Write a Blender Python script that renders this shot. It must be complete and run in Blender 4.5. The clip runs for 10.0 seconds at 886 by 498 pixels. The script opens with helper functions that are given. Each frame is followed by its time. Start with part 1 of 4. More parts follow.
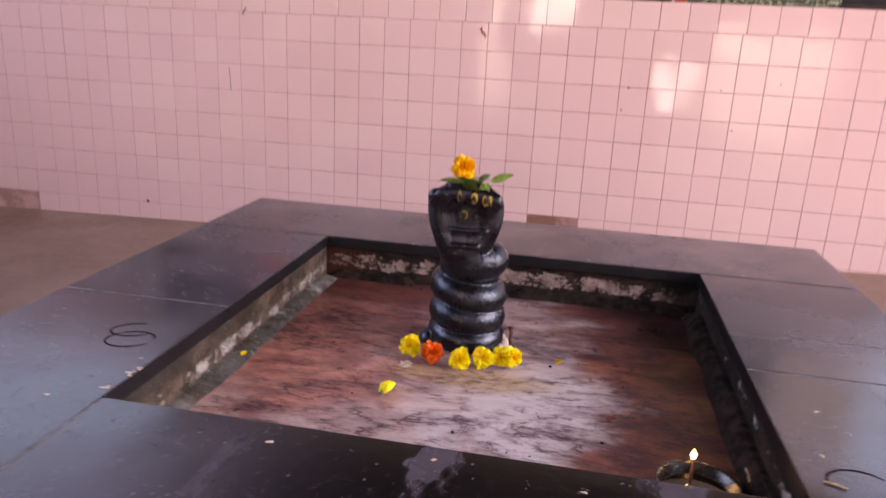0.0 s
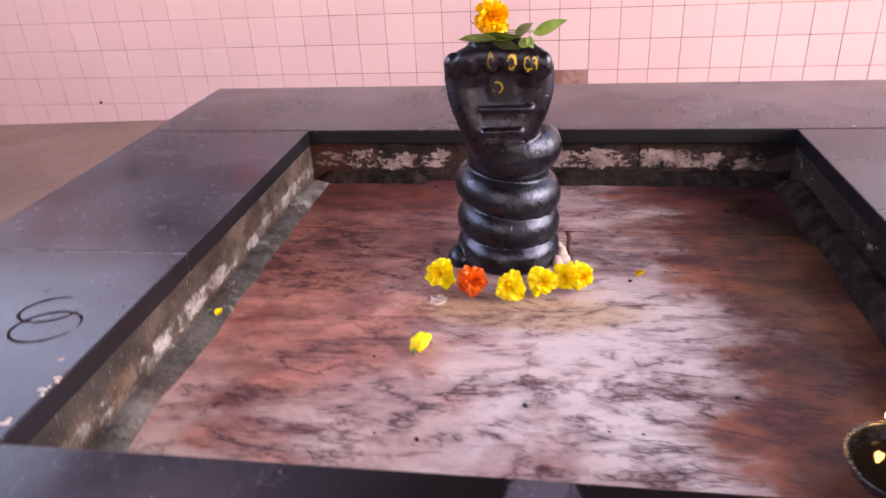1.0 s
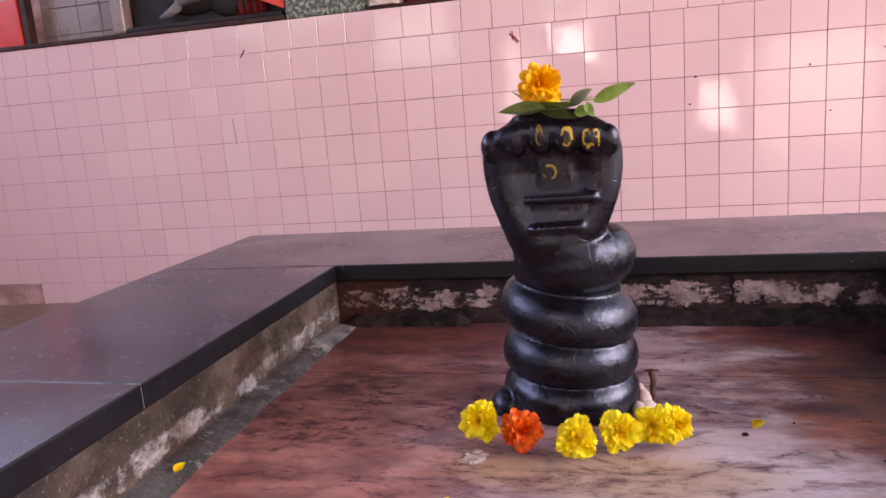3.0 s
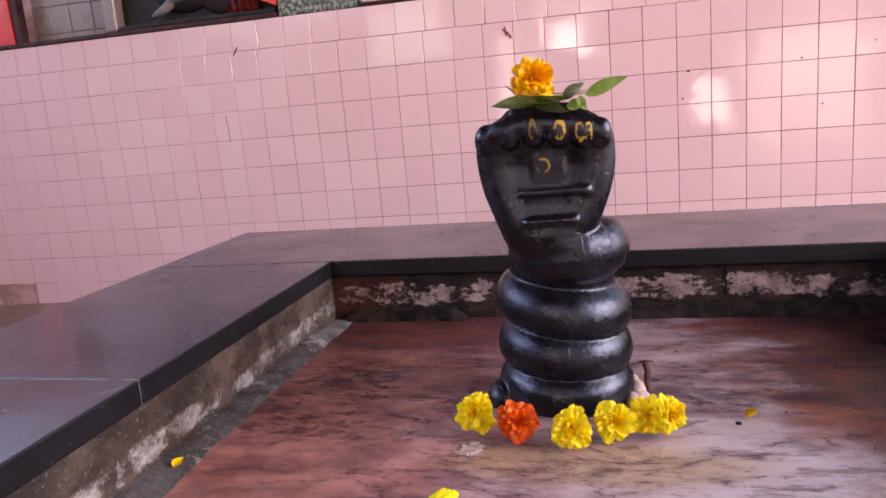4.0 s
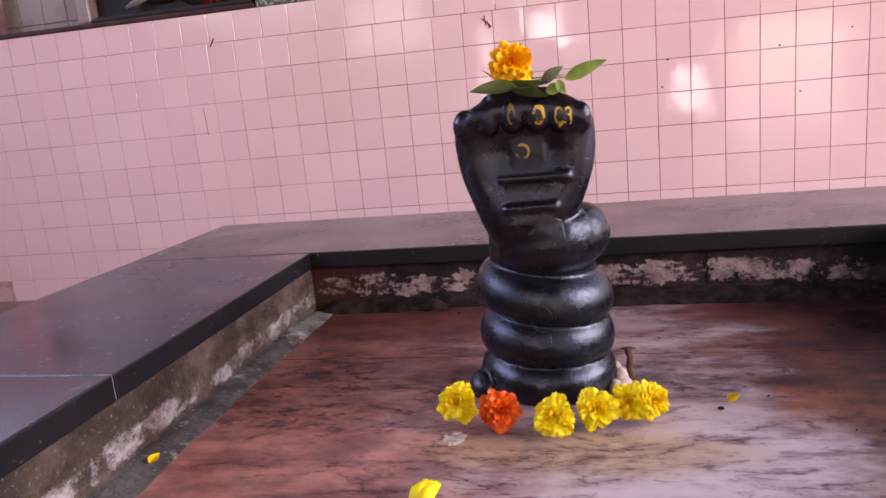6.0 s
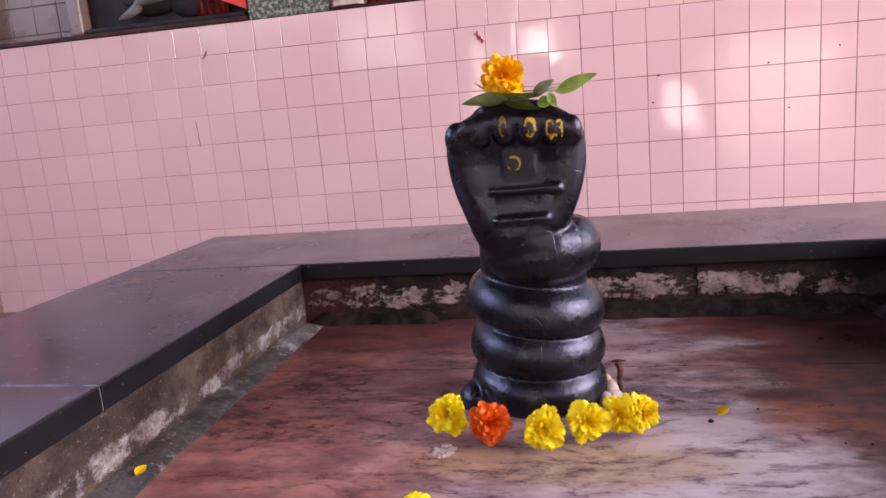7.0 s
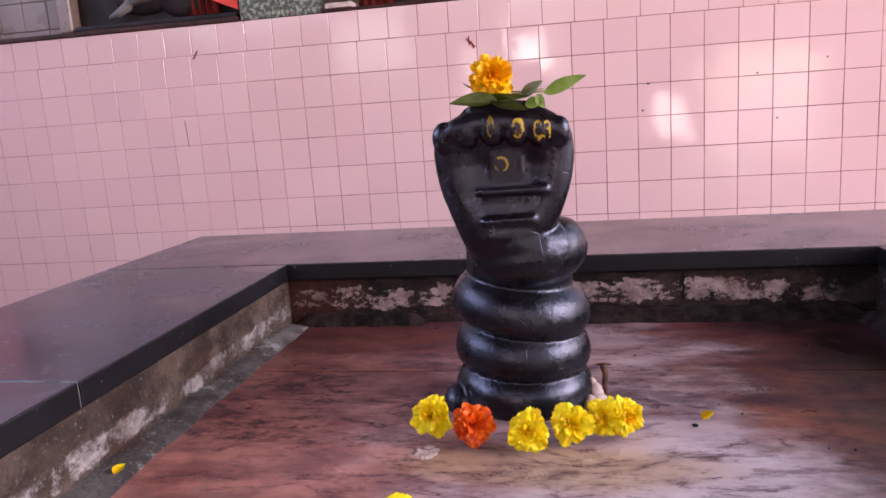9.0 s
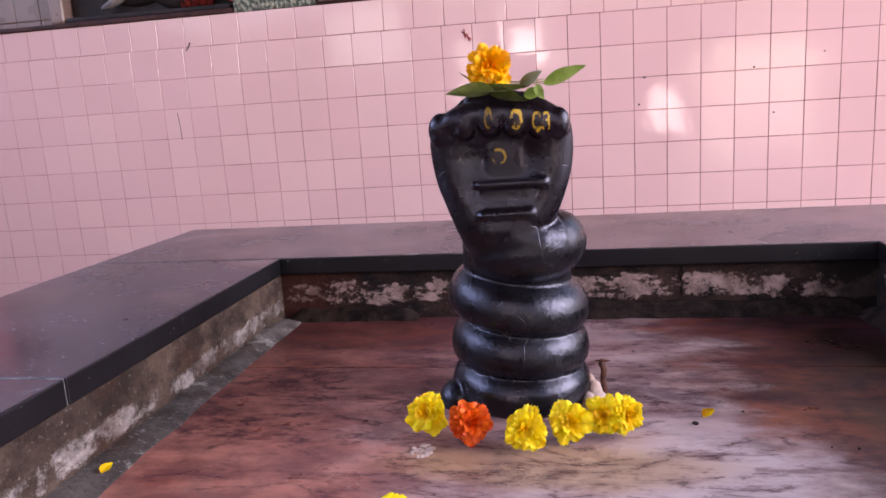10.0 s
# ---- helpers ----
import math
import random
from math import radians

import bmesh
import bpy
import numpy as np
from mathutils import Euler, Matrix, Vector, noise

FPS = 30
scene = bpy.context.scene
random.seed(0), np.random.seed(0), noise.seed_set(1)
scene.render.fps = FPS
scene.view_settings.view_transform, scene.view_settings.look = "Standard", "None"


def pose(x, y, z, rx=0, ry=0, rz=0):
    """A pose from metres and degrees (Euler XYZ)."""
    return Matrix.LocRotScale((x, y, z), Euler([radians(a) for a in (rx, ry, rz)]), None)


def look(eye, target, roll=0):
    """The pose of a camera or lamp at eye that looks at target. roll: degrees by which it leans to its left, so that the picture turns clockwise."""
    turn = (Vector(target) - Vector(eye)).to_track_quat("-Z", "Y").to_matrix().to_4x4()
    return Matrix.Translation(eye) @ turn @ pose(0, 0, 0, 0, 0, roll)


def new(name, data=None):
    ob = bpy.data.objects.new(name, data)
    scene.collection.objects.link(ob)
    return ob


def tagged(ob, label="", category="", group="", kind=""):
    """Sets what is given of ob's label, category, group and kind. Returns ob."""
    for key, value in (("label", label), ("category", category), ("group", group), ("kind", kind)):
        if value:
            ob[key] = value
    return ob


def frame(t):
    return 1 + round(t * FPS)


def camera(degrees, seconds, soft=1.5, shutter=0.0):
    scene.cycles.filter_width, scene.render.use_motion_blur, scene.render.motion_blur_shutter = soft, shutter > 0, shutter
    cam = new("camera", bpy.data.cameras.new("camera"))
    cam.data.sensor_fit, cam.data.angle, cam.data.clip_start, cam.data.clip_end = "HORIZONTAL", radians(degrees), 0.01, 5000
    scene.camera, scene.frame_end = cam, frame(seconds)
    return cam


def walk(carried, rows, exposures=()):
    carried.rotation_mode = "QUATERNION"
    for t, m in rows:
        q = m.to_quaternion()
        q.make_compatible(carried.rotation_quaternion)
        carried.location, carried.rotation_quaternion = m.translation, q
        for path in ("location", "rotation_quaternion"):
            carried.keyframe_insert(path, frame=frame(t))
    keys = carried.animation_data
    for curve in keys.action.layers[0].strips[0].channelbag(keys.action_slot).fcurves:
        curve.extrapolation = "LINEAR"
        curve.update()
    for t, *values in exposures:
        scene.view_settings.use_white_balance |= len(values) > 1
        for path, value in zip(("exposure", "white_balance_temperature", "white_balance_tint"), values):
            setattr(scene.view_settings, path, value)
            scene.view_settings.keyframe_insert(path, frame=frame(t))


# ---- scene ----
cam = camera(63.5, 10.0, shutter=0.5)
PATH = [
    (0, (0.802, -2.217, 0.788), (0.455, -0.327, 0.231), 2.9),
    (0.2, (0.786, -2.068, 0.745), (0.439, -0.208, 0.096), 2.8),
    (0.5, (0.753, -1.903, 0.708), (0.33, -0.137, -0.13), -0.3),
    (0.6, (0.734, -1.85, 0.702), (0.356, -0.061, -0.108), -0.4),
    (0.8, (0.686, -1.792, 0.685), (0.393, 0.022, -0.104), -0.3),
    (1, (0.633, -1.74, 0.693), (0.333, 0.019, -0.21), -3.2),
    (1.2, (0.616, -1.689, 0.691), (0.337, 0.076, -0.207), -4.6),
    (1.5, (0.587, -1.553, 0.593), (0.352, 0.282, -0.168), -3.0),
    (1.8, (0.571, -1.479, 0.505), (0.284, 0.435, 0.0), -3.0),
    (2, (0.596, -1.464, 0.457), (0.273, 0.439, -0.067), -2.3),
    (2.2, (0.614, -1.475, 0.469), (0.131, 0.418, 0.041), -4.6),
    (3.5, (0.621, -1.486, 0.465), (0.157, 0.423, 0.088), -4.6),
    (4, (0.622, -1.491, 0.464), (0.163, 0.415, 0.074), -4.9),
    (4.5, (0.623, -1.487, 0.46), (0.172, 0.417, 0.048), -5.1),
    (5, (0.624, -1.481, 0.457), (0.179, 0.422, 0.034), -5.5),
    (6.5, (0.623, -1.477, 0.454), (0.224, 0.441, 0.055), -5.1),
    (7, (0.624, -1.478, 0.452), (0.235, 0.446, 0.072), -4.9),
    (7.5, (0.623, -1.477, 0.451), (0.246, 0.447, 0.053), -4.9),
    (8, (0.626, -1.473, 0.448), (0.245, 0.453, 0.069), -4.7),
    (8.5, (0.627, -1.474, 0.448), (0.244, 0.453, 0.077), -4.6),
    (9, (0.627, -1.473, 0.443), (0.268, 0.46, 0.076), -3.9),
    (9.5, (0.626, -1.476, 0.444), (0.264, 0.461, 0.097), -3.6),
    (10, (0.621, -1.452, 0.439), (0.276, 0.481, 0.055), -3.7),
]
# stops, kelvin and tint of the phone's picture
EXPOSURES = [
    (0.0, 1.90, 9300, 31), (0.5, 1.90, 9400, 32), (1.0, 2.48, 9300, 31), (1.5, 2.62, 9100, 31), (2.0, 2.05, 8800, 33), (3.5, 1.94, 8700, 35), (10.0, 1.94, 8300, 36),
]
walk(cam, [(t, look(eye, target, roll)) for t, eye, target, roll in PATH], EXPOSURES)


# ---- light ----
def world_sky():
    w = bpy.data.worlds.new("sky")
    scene.world = w
    w.use_nodes = True
    nt = w.node_tree
    nt.nodes.clear()
    out = nt.nodes.new("ShaderNodeOutputWorld")
    bg = nt.nodes.new("ShaderNodeBackground")
    sky = nt.nodes.new("ShaderNodeTexSky")
    sky.sky_type, sky.sun_disc = "NISHITA", False
    sky.sun_elevation, sky.sun_rotation = radians(42), radians(0)
    sky.air_density, sky.dust_density, sky.ozone_density = 1.2, 0.3, 3.0
    bg.inputs["Strength"].default_value = 0.10
    nt.links.new(sky.outputs[0], bg.inputs["Color"])
    nt.links.new(bg.outputs[0], out.inputs["Surface"])


world_sky()
sun = new("sun", bpy.data.lights.new("sun", "SUN"))
sun.data.energy, sun.data.angle, sun.data.color = 3.5, radians(0.5), (1.0, 0.94, 0.86)
sun.matrix_world = look((0.0, 6.0, 5.4), (0, 0, 0))


def opening_lamp(name, at, to, wide, high, watts, color):
    """An area lamp of daylight, set in a window hole or added as sky fill."""
    ob = new(name, bpy.data.lights.new(name, "AREA"))
    ob.data.shape, ob.data.size, ob.data.size_y = "RECTANGLE", wide, high
    ob.data.energy, ob.data.color = watts, color
    ob.matrix_world = look(at, to)
    return ob


# the windows and the doorway: x from and to, z from and to, watts
HOLES = ((-3.7, -2.3, 1.5, 2.3, 0.8), (-1.28, -1.05, -0.7, 1.7, 3.5), (-0.45, 0.35, 1.25, 1.95, 5.0), (2.25, 2.45, -0.25, 0.55, 1.6), (2.52, 2.72, -0.25, 0.55, 1.6), (3.1, 5.1, -0.75, 1.15, 9.0))
for xa, xb, za, zb, watts in HOLES:
    opening_lamp("window_daylight", ((xa + xb) / 2, -6.45, (za + zb) / 2), ((xa + xb) / 2, 0.0, (za + zb) / 2), xb - xa, zb - za, watts, (0.95, 0.97, 1.0))
# added fill lamps that stand in for sky light from south, west and east
opening_lamp("south_sky_fill", (0.6, -6.3, 2.85), (0.9, 2.9, 0.5), 7.6, 0.8, 12.0, (0.90, 0.95, 1.0))
opening_lamp("west_sky_fill", (-10.0, -2.0, 5.0), (0.6, -0.4, 0.3), 7.0, 3.2, 230.0, (0.40, 0.60, 1.0))
opening_lamp("east_sky_fill", (10.6, -1.6, 3.9), (0.6, -0.2, 0.3), 9.0, 5.0, 690.0, (0.66, 0.80, 1.0))


# ---- materials ----
class Nodes:
    """A small builder of node materials."""

    def __init__(self, name):
        self.m = bpy.data.materials.new(name)
        self.m.use_nodes = True
        self.nt = self.m.node_tree
        self.bsdf = self.nt.nodes["Principled BSDF"]
        self.tc = self.nt.nodes.new("ShaderNodeTexCoord")
        self.co = self.tc.outputs["Object"]

    def link(self, a, b):
        self.nt.links.new(a, b)

    def put(self, node, socket, v):
        if hasattr(v, "is_output"):
            self.link(v, node.inputs[socket])
        elif v is not None:
            node.inputs[socket].default_value = v

    def world(self):
        g = self.nt.nodes.new("ShaderNodeNewGeometry")
        self.co = g.outputs["Position"]
        return self.co

    def scaled(self, sx, sy, sz, co=None, rz=0.0, loc=(0, 0, 0)):
        n = self.nt.nodes.new("ShaderNodeMapping")
        n.inputs["Scale"].default_value = (sx, sy, sz)
        n.inputs["Rotation"].default_value = (0, 0, radians(rz))
        n.inputs["Location"].default_value = loc
        self.link(co or self.co, n.inputs["Vector"])
        return n.outputs[0]

    def noise(self, scale, detail=4, rough=0.55, co=None, distort=0.0):
        n = self.nt.nodes.new("ShaderNodeTexNoise")
        self.put(n, "Vector", co or self.co)
        n.inputs["Scale"].default_value, n.inputs["Detail"].default_value = scale, detail
        n.inputs["Roughness"].default_value, n.inputs["Distortion"].default_value = rough, distort
        return n.outputs["Fac"]

    def voronoi(self, scale, co=None, feature="F1"):
        n = self.nt.nodes.new("ShaderNodeTexVoronoi")
        n.feature = feature
        self.put(n, "Vector", co or self.co)
        n.inputs["Scale"].default_value = scale
        return n.outputs["Distance"]

    def span(self, v, a, b, lo=0.0, hi=1.0):
        n = self.nt.nodes.new("ShaderNodeMapRange")
        n.interpolation_type = "SMOOTHSTEP"
        self.put(n, "Value", v)
        for k, x in zip(("From Min", "From Max", "To Min", "To Max"), (a, b, lo, hi)):
            n.inputs[k].default_value = x
        return n.outputs["Result"]

    def math(self, op, a, b=None):
        n = self.nt.nodes.new("ShaderNodeMath")
        n.operation = op
        self.put(n, 0, a)
        self.put(n, 1, b)
        return n.outputs[0]

    def mix(self, fac, a, b):
        n = self.nt.nodes.new("ShaderNodeMix")
        n.data_type = "RGBA"
        self.put(n, 0, fac)
        self.put(n, 6, (*a, 1) if isinstance(a, tuple) else a)
        self.put(n, 7, (*b, 1) if isinstance(b, tuple) else b)
        return n.outputs[2]

    def axis(self, k, co=None):
        n = self.nt.nodes.new("ShaderNodeSeparateXYZ")
        self.link(co or self.co, n.inputs[0])
        return n.outputs[k]

    def rand(self):
        return self.nt.nodes.new("ShaderNodeObjectInfo").outputs["Random"]

    def bump(self, height, strength=0.3, distance=0.002):
        n = self.nt.nodes.new("ShaderNodeBump")
        n.inputs["Strength"].default_value, n.inputs["Distance"].default_value = strength, distance
        self.link(height, n.inputs["Height"])
        self.link(n.outputs[0], self.bsdf.inputs["Normal"])

    def done(self, color=None, rough=None, metal=None, spec=None, coat=None):
        self.put(self.bsdf, "Base Color", (*color, 1) if isinstance(color, tuple) else color)
        self.put(self.bsdf, "Roughness", rough)
        self.put(self.bsdf, "Metallic", metal)
        self.put(self.bsdf, "Specular IOR Level", spec)
        self.put(self.bsdf, "Coat Weight", coat)
        return self.m


def simple(name, a, b, scale=20.0, rough=0.6, bump=0.2, dist=0.001, metal=0.0, spec=0.5):
    n = Nodes(name)
    f = n.noise(scale, 5)
    g = n.noise(scale * 7, 3)
    h = n.math("ADD", n.math("MULTIPLY", f, 0.7), n.math("MULTIPLY", g, 0.3))
    n.bump(g, bump, dist)
    return n.done(n.mix(n.span(h, 0.35, 0.65), a, b), n.span(g, 0.3, 0.7, rough - 0.07, rough + 0.07), metal, spec)


def tile_material(name, base, other, rough=0.045):
    n = Nodes(name)
    n.world()
    r = n.rand()
    c = n.mix(n.span(r, 0.0, 1.0), base, other)
    grime = n.span(n.noise(0.9, 6, 0.62), 0.46, 0.74)
    c = n.mix(n.math("MULTIPLY", grime, 0.16), c, (0.50, 0.31, 0.27))
    speck = n.span(n.noise(42, 3), 0.76, 0.80)
    c = n.mix(n.math("MULTIPLY", speck, 0.6), c, (0.22, 0.10, 0.08))
    n.bump(n.math("ADD", n.noise(11, 3, 0.55), n.math("MULTIPLY", n.noise(55, 3), 0.10)), 0.16, 0.005)
    return n.done(c, n.span(n.noise(3, 4), 0.35, 0.7, rough, rough + 0.08), 0.0, 0.55)


def grout_material():
    """Joints, pale and tight in one half of the wall, washed out and dirty in the other."""
    n = Nodes("dirty_grout")
    n.world()
    x = n.span(n.axis(0), -2.4, 0.4)
    d = n.math("ADD", n.math("MULTIPLY", x, 0.55), n.math("MULTIPLY", n.span(n.noise(3.5, 6, 0.7), 0.42, 0.60), 0.65))
    c = n.mix(d, (0.52, 0.29, 0.27), (0.22, 0.10, 0.075))
    n.bump(n.noise(80, 3), 0.4, 0.002)
    return n.done(c, 0.9, 0.0, 0.2)


def marble_material():
    n = Nodes("pink_white_marble")
    n.world()
    x, y = n.axis(0), n.axis(1)
    # broad clouds, from mauve grey to near white
    c = n.mix(n.span(n.noise(3.0, 7, 0.6, n.scaled(1, 1.7, 1, rz=-12), 0.5), 0.34, 0.66), (0.42, 0.24, 0.225), (0.64, 0.49, 0.48))
    lilac = n.span(n.noise(4.2, 6, 0.62, n.scaled(1, 2.0, 1, rz=-8, loc=(6, 2, 0)), 0.3), 0.46, 0.66)
    c = n.mix(n.math("MULTIPLY", lilac, 0.45), c, (0.27, 0.205, 0.26))

    white = n.math("MULTIPLY", n.span(n.math("ADD", x, n.math("MULTIPLY", n.noise(3, 5, 0.6), 0.4)), 0.55, 0.80), n.span(y, -0.42, -0.66))
    c = n.mix(n.math("MULTIPLY", white, 0.55), c, (0.68, 0.59, 0.61))

    # rust-red oil and vermilion washed over it, thickest along the sides
    wob = n.math("MULTIPLY", n.math("SUBTRACT", n.noise(3.6, 8, 0.66, n.scaled(1, 1.9, 1)), 0.5), 0.62)
    fine = n.noise(9, 8, 0.68, n.scaled(1, 2.1, 1, rz=-10))
    left = n.span(n.math("SUBTRACT", n.math("MULTIPLY", wob, 1.3), x), -0.72, -0.22)
    blot = n.span(n.noise(2.7, 7, 0.62, n.scaled(1, 1.5, 1, loc=(1.7, 6.2, 0)), 0.3), 0.47, 0.66)
    blot = n.math("MULTIPLY", blot, n.span(n.math("ADD", x, wob), 0.85, 0.45))
    left = n.math("MULTIPLY", left, n.span(n.math("ADD", y, wob), -1.02, -0.76, 0.25, 1.0))
    wash = n.math("MAXIMUM", n.math("MULTIPLY", left, 0.80), n.math("MULTIPLY", blot, 0.68))
    c = n.mix(wash, c, n.mix(n.span(fine, 0.36, 0.64), (0.19, 0.028, 0.019), (0.52, 0.160, 0.110)))
    red = n.math("MULTIPLY", n.span(n.noise(3.8, 7, 0.65, n.scaled(1, 1.6, 1, loc=(8.1, 3.3, 0)), 0.4), 0.54, 0.70), n.span(n.math("ADD", x, wob), 0.70, 0.35))
    c = n.mix(n.math("MULTIPLY", red, 0.72), c, (0.19, 0.026, 0.018))
    # the tan patch where water and oil run off the flowers
    px = n.math("DIVIDE", n.math("SUBTRACT", x, 0.60), 0.24)
    py = n.math("DIVIDE", n.math("SUBTRACT", y, -0.63), 0.065)
    pool = n.math("ADD", n.math("MULTIPLY", px, px), n.math("MULTIPLY", py, py))
    pool = n.span(n.math("ADD", pool, n.math("MULTIPLY", wob, 2.2)), 1.15, 0.25)
    c = n.mix(n.math("MULTIPLY", pool, 0.62), c, (0.46, 0.27, 0.13))
    # grey violet smudge beside the statue
    px = n.math("DIVIDE", n.math("SUBTRACT", x, 0.78), 0.15)
    py = n.math("DIVIDE", n.math("SUBTRACT", y, -0.37), 0.13)
    smudge = n.math("ADD", n.math("MULTIPLY", px, px), n.math("MULTIPLY", py, py))
    smudge = n.math("MULTIPLY", n.span(n.math("ADD", smudge, n.math("MULTIPLY", wob, 3.0)), 1.2, 0.1), n.span(fine, 0.36, 0.60))
    c = n.mix(n.math("MULTIPLY", smudge, 0.80), c, (0.085, 0.045, 0.065))
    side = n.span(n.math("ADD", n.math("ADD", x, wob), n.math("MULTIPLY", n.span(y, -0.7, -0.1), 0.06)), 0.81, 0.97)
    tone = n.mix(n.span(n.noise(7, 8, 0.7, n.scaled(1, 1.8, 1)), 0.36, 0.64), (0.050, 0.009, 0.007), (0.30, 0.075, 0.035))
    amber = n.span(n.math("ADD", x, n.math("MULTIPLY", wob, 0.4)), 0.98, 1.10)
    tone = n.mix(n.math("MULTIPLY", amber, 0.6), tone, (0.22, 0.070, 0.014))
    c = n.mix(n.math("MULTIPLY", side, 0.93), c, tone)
    # reddish black towards the back edge, weaker in the middle
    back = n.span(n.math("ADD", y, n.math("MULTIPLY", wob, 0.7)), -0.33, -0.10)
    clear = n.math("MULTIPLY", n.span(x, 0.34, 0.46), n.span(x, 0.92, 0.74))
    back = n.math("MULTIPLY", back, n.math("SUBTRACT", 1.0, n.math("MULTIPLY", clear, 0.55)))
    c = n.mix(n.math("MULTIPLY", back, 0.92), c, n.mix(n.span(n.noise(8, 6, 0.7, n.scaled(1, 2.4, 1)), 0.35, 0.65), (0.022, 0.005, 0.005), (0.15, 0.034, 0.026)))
    # near black at the right edge, reaching further in at the back
    black_end = n.math("MULTIPLY", n.span(n.math("ADD", n.math("ADD", x, wob), n.math("MULTIPLY", n.span(y, -0.55, -0.05), 0.16)), 1.08, 1.24), 0.92)
    c = n.mix(black_end, c, (0.014, 0.008, 0.007))

    # veins: wispy lines with a soft halo, broken along their length
    for turn, at, sc, sharp, halo, amount in ((-14, (4, 3, 0), 1.9, 0.014, 0.10, 0.9), (-26, (11, 7, 0), 3.0, 0.013, 0.07, 0.85), (9, (7, 12, 0), 2.5, 0.012, 0.06, 0.8), (-38, (2, 15, 0), 4.6, 0.014, 0.05, 0.7)):
        line = n.math("ABSOLUTE", n.math("SUBTRACT", n.noise(sc, 7, 0.62, n.scaled(0.75, 2.1, 1, rz=turn * 0.7, loc=at), 0.4), 0.5))
        gap = n.span(n.noise(6.5, 6, 0.68, n.scaled(1, 1.4, 1, loc=at)), 0.46, 0.60)
        soft = n.math("MULTIPLY", n.math("MULTIPLY", n.span(line, 0.0, halo, 1.0, 0.0), gap), 0.46)
        c = n.mix(soft, c, (0.11, 0.036, 0.046))
        c = n.mix(n.math("MULTIPLY", n.math("MULTIPLY", n.span(line, 0.0, sharp, 1.0, 0.0), gap), amount), c, (0.05, 0.022, 0.032))
    dash = n.span(n.noise(8.0, 9, 0.68, n.scaled(0.8, 2.5, 1, rz=-15, loc=(2, 9, 0)), 0.2), 0.575, 0.66)
    c = n.mix(n.math("MULTIPLY", dash, 0.55), c, (0.12, 0.032, 0.032))
    flake = n.span(n.noise(26, 6, 0.7, n.scaled(0.8, 1.9, 1, rz=-18, loc=(3, 8, 0)), 0.3), 0.645, 0.70)
    c = n.mix(n.math("MULTIPLY", flake, 0.7), c, (0.06, 0.022, 0.026))
    n.bump(n.noise(40, 4), 0.12, 0.001)
    return n.done(c, n.span(n.noise(7, 5), 0.3, 0.7, 0.26, 0.50), 0.0, 0.30)


def slab_material():
    n = Nodes("black_polished_limestone")
    n.world()
    geo = n.nt.nodes.new("ShaderNodeNewGeometry")
    flat = n.span(n.axis(2, geo.outputs["Normal"]), 0.6, 0.95)
    a = n.noise(3.0, 6, 0.6)
    c = n.mix(n.span(a, 0.3, 0.7), (0.0035, 0.0032, 0.0042), (0.009, 0.0080, 0.0105))
    wet = n.math("MULTIPLY", n.span(n.noise(2.4, 6, 0.62, n.scaled(3.2, 1.0, 1, rz=14, loc=(3, 3, 0)), 0.3), 0.40, 0.47), n.math("MULTIPLY", n.span(n.axis(1), -1.10, -1.20), n.span(n.axis(0), 0.15, 0.65)))
    dry = n.math("MULTIPLY", n.math("SUBTRACT", 1.0, wet), flat)
    # trodden dust on the upper faces; its colour also adds the wall's pink reflection
    sheen_film = n.span(n.noise(2.2, 9, 0.68, n.scaled(1, 1, 1, loc=(1, 7, 0))), 0.34, 0.66, 0.35, 1.0)
    c = n.mix(n.math("MULTIPLY", n.math("MULTIPLY", sheen_film, dry), 0.48), c, (0.150, 0.120, 0.165))
    dust = n.span(n.noise(30, 10, 0.78), 0.575, 0.66)
    c = n.mix(n.math("MULTIPLY", n.math("MULTIPLY", dust, dry), 0.24), c, (0.24, 0.21, 0.24))
    c = n.mix(wet, c, (0.006, 0.005, 0.006))
    worn = n.math("MULTIPLY", n.span(n.noise(95, 4, 0.65), 0.64, 0.72), n.span(n.noise(7, 4, 0.6, n.scaled(1, 1, 1, loc=(9, 3, 0))), 0.44, 0.60))
    c = n.mix(n.math("MULTIPLY", worn, 0.60), c, (0.30, 0.28, 0.29))
    pit = n.math("MULTIPLY", n.span(n.noise(70, 4, 0.65, n.scaled(1, 1, 1, loc=(5, 5, 5))), 0.62, 0.70), n.span(n.noise(5, 5, 0.6, n.scaled(1, 1, 1, loc=(2, 6, 0))), 0.45, 0.60))
    c = n.mix(n.math("MULTIPLY", pit, 0.85), c, (0.006, 0.005, 0.006))
    smear = n.span(n.noise(2.6, 5, 0.6, n.scaled(1, 1, 1, loc=(4, 0, 2))), 0.35, 0.65, 0.12, 0.24)
    n.bump(n.math("ADD", n.noise(24, 5, 0.6), n.math("SUBTRACT", n.math("MULTIPLY", dust, 0.4), n.math("MULTIPLY", pit, 0.8))), 0.14, 0.0010)
    dull = n.math("ADD", n.math("ADD", smear, n.math("MULTIPLY", sheen_film, 0.06)), n.math("MULTIPLY", n.math("SUBTRACT", 1.0, flat), 0.18))
    return n.done(c, n.math("MULTIPLY", n.math("ADD", dull, n.math("MULTIPLY", pit, 0.25)), n.math("SUBTRACT", 1.0, n.math("MULTIPLY", wet, 0.55))), 0.0, n.math("SUBTRACT", n.math("ADD", 0.30, n.math("MULTIPLY", flat, 0.60)), n.math("MULTIPLY", wet, 0.30)))


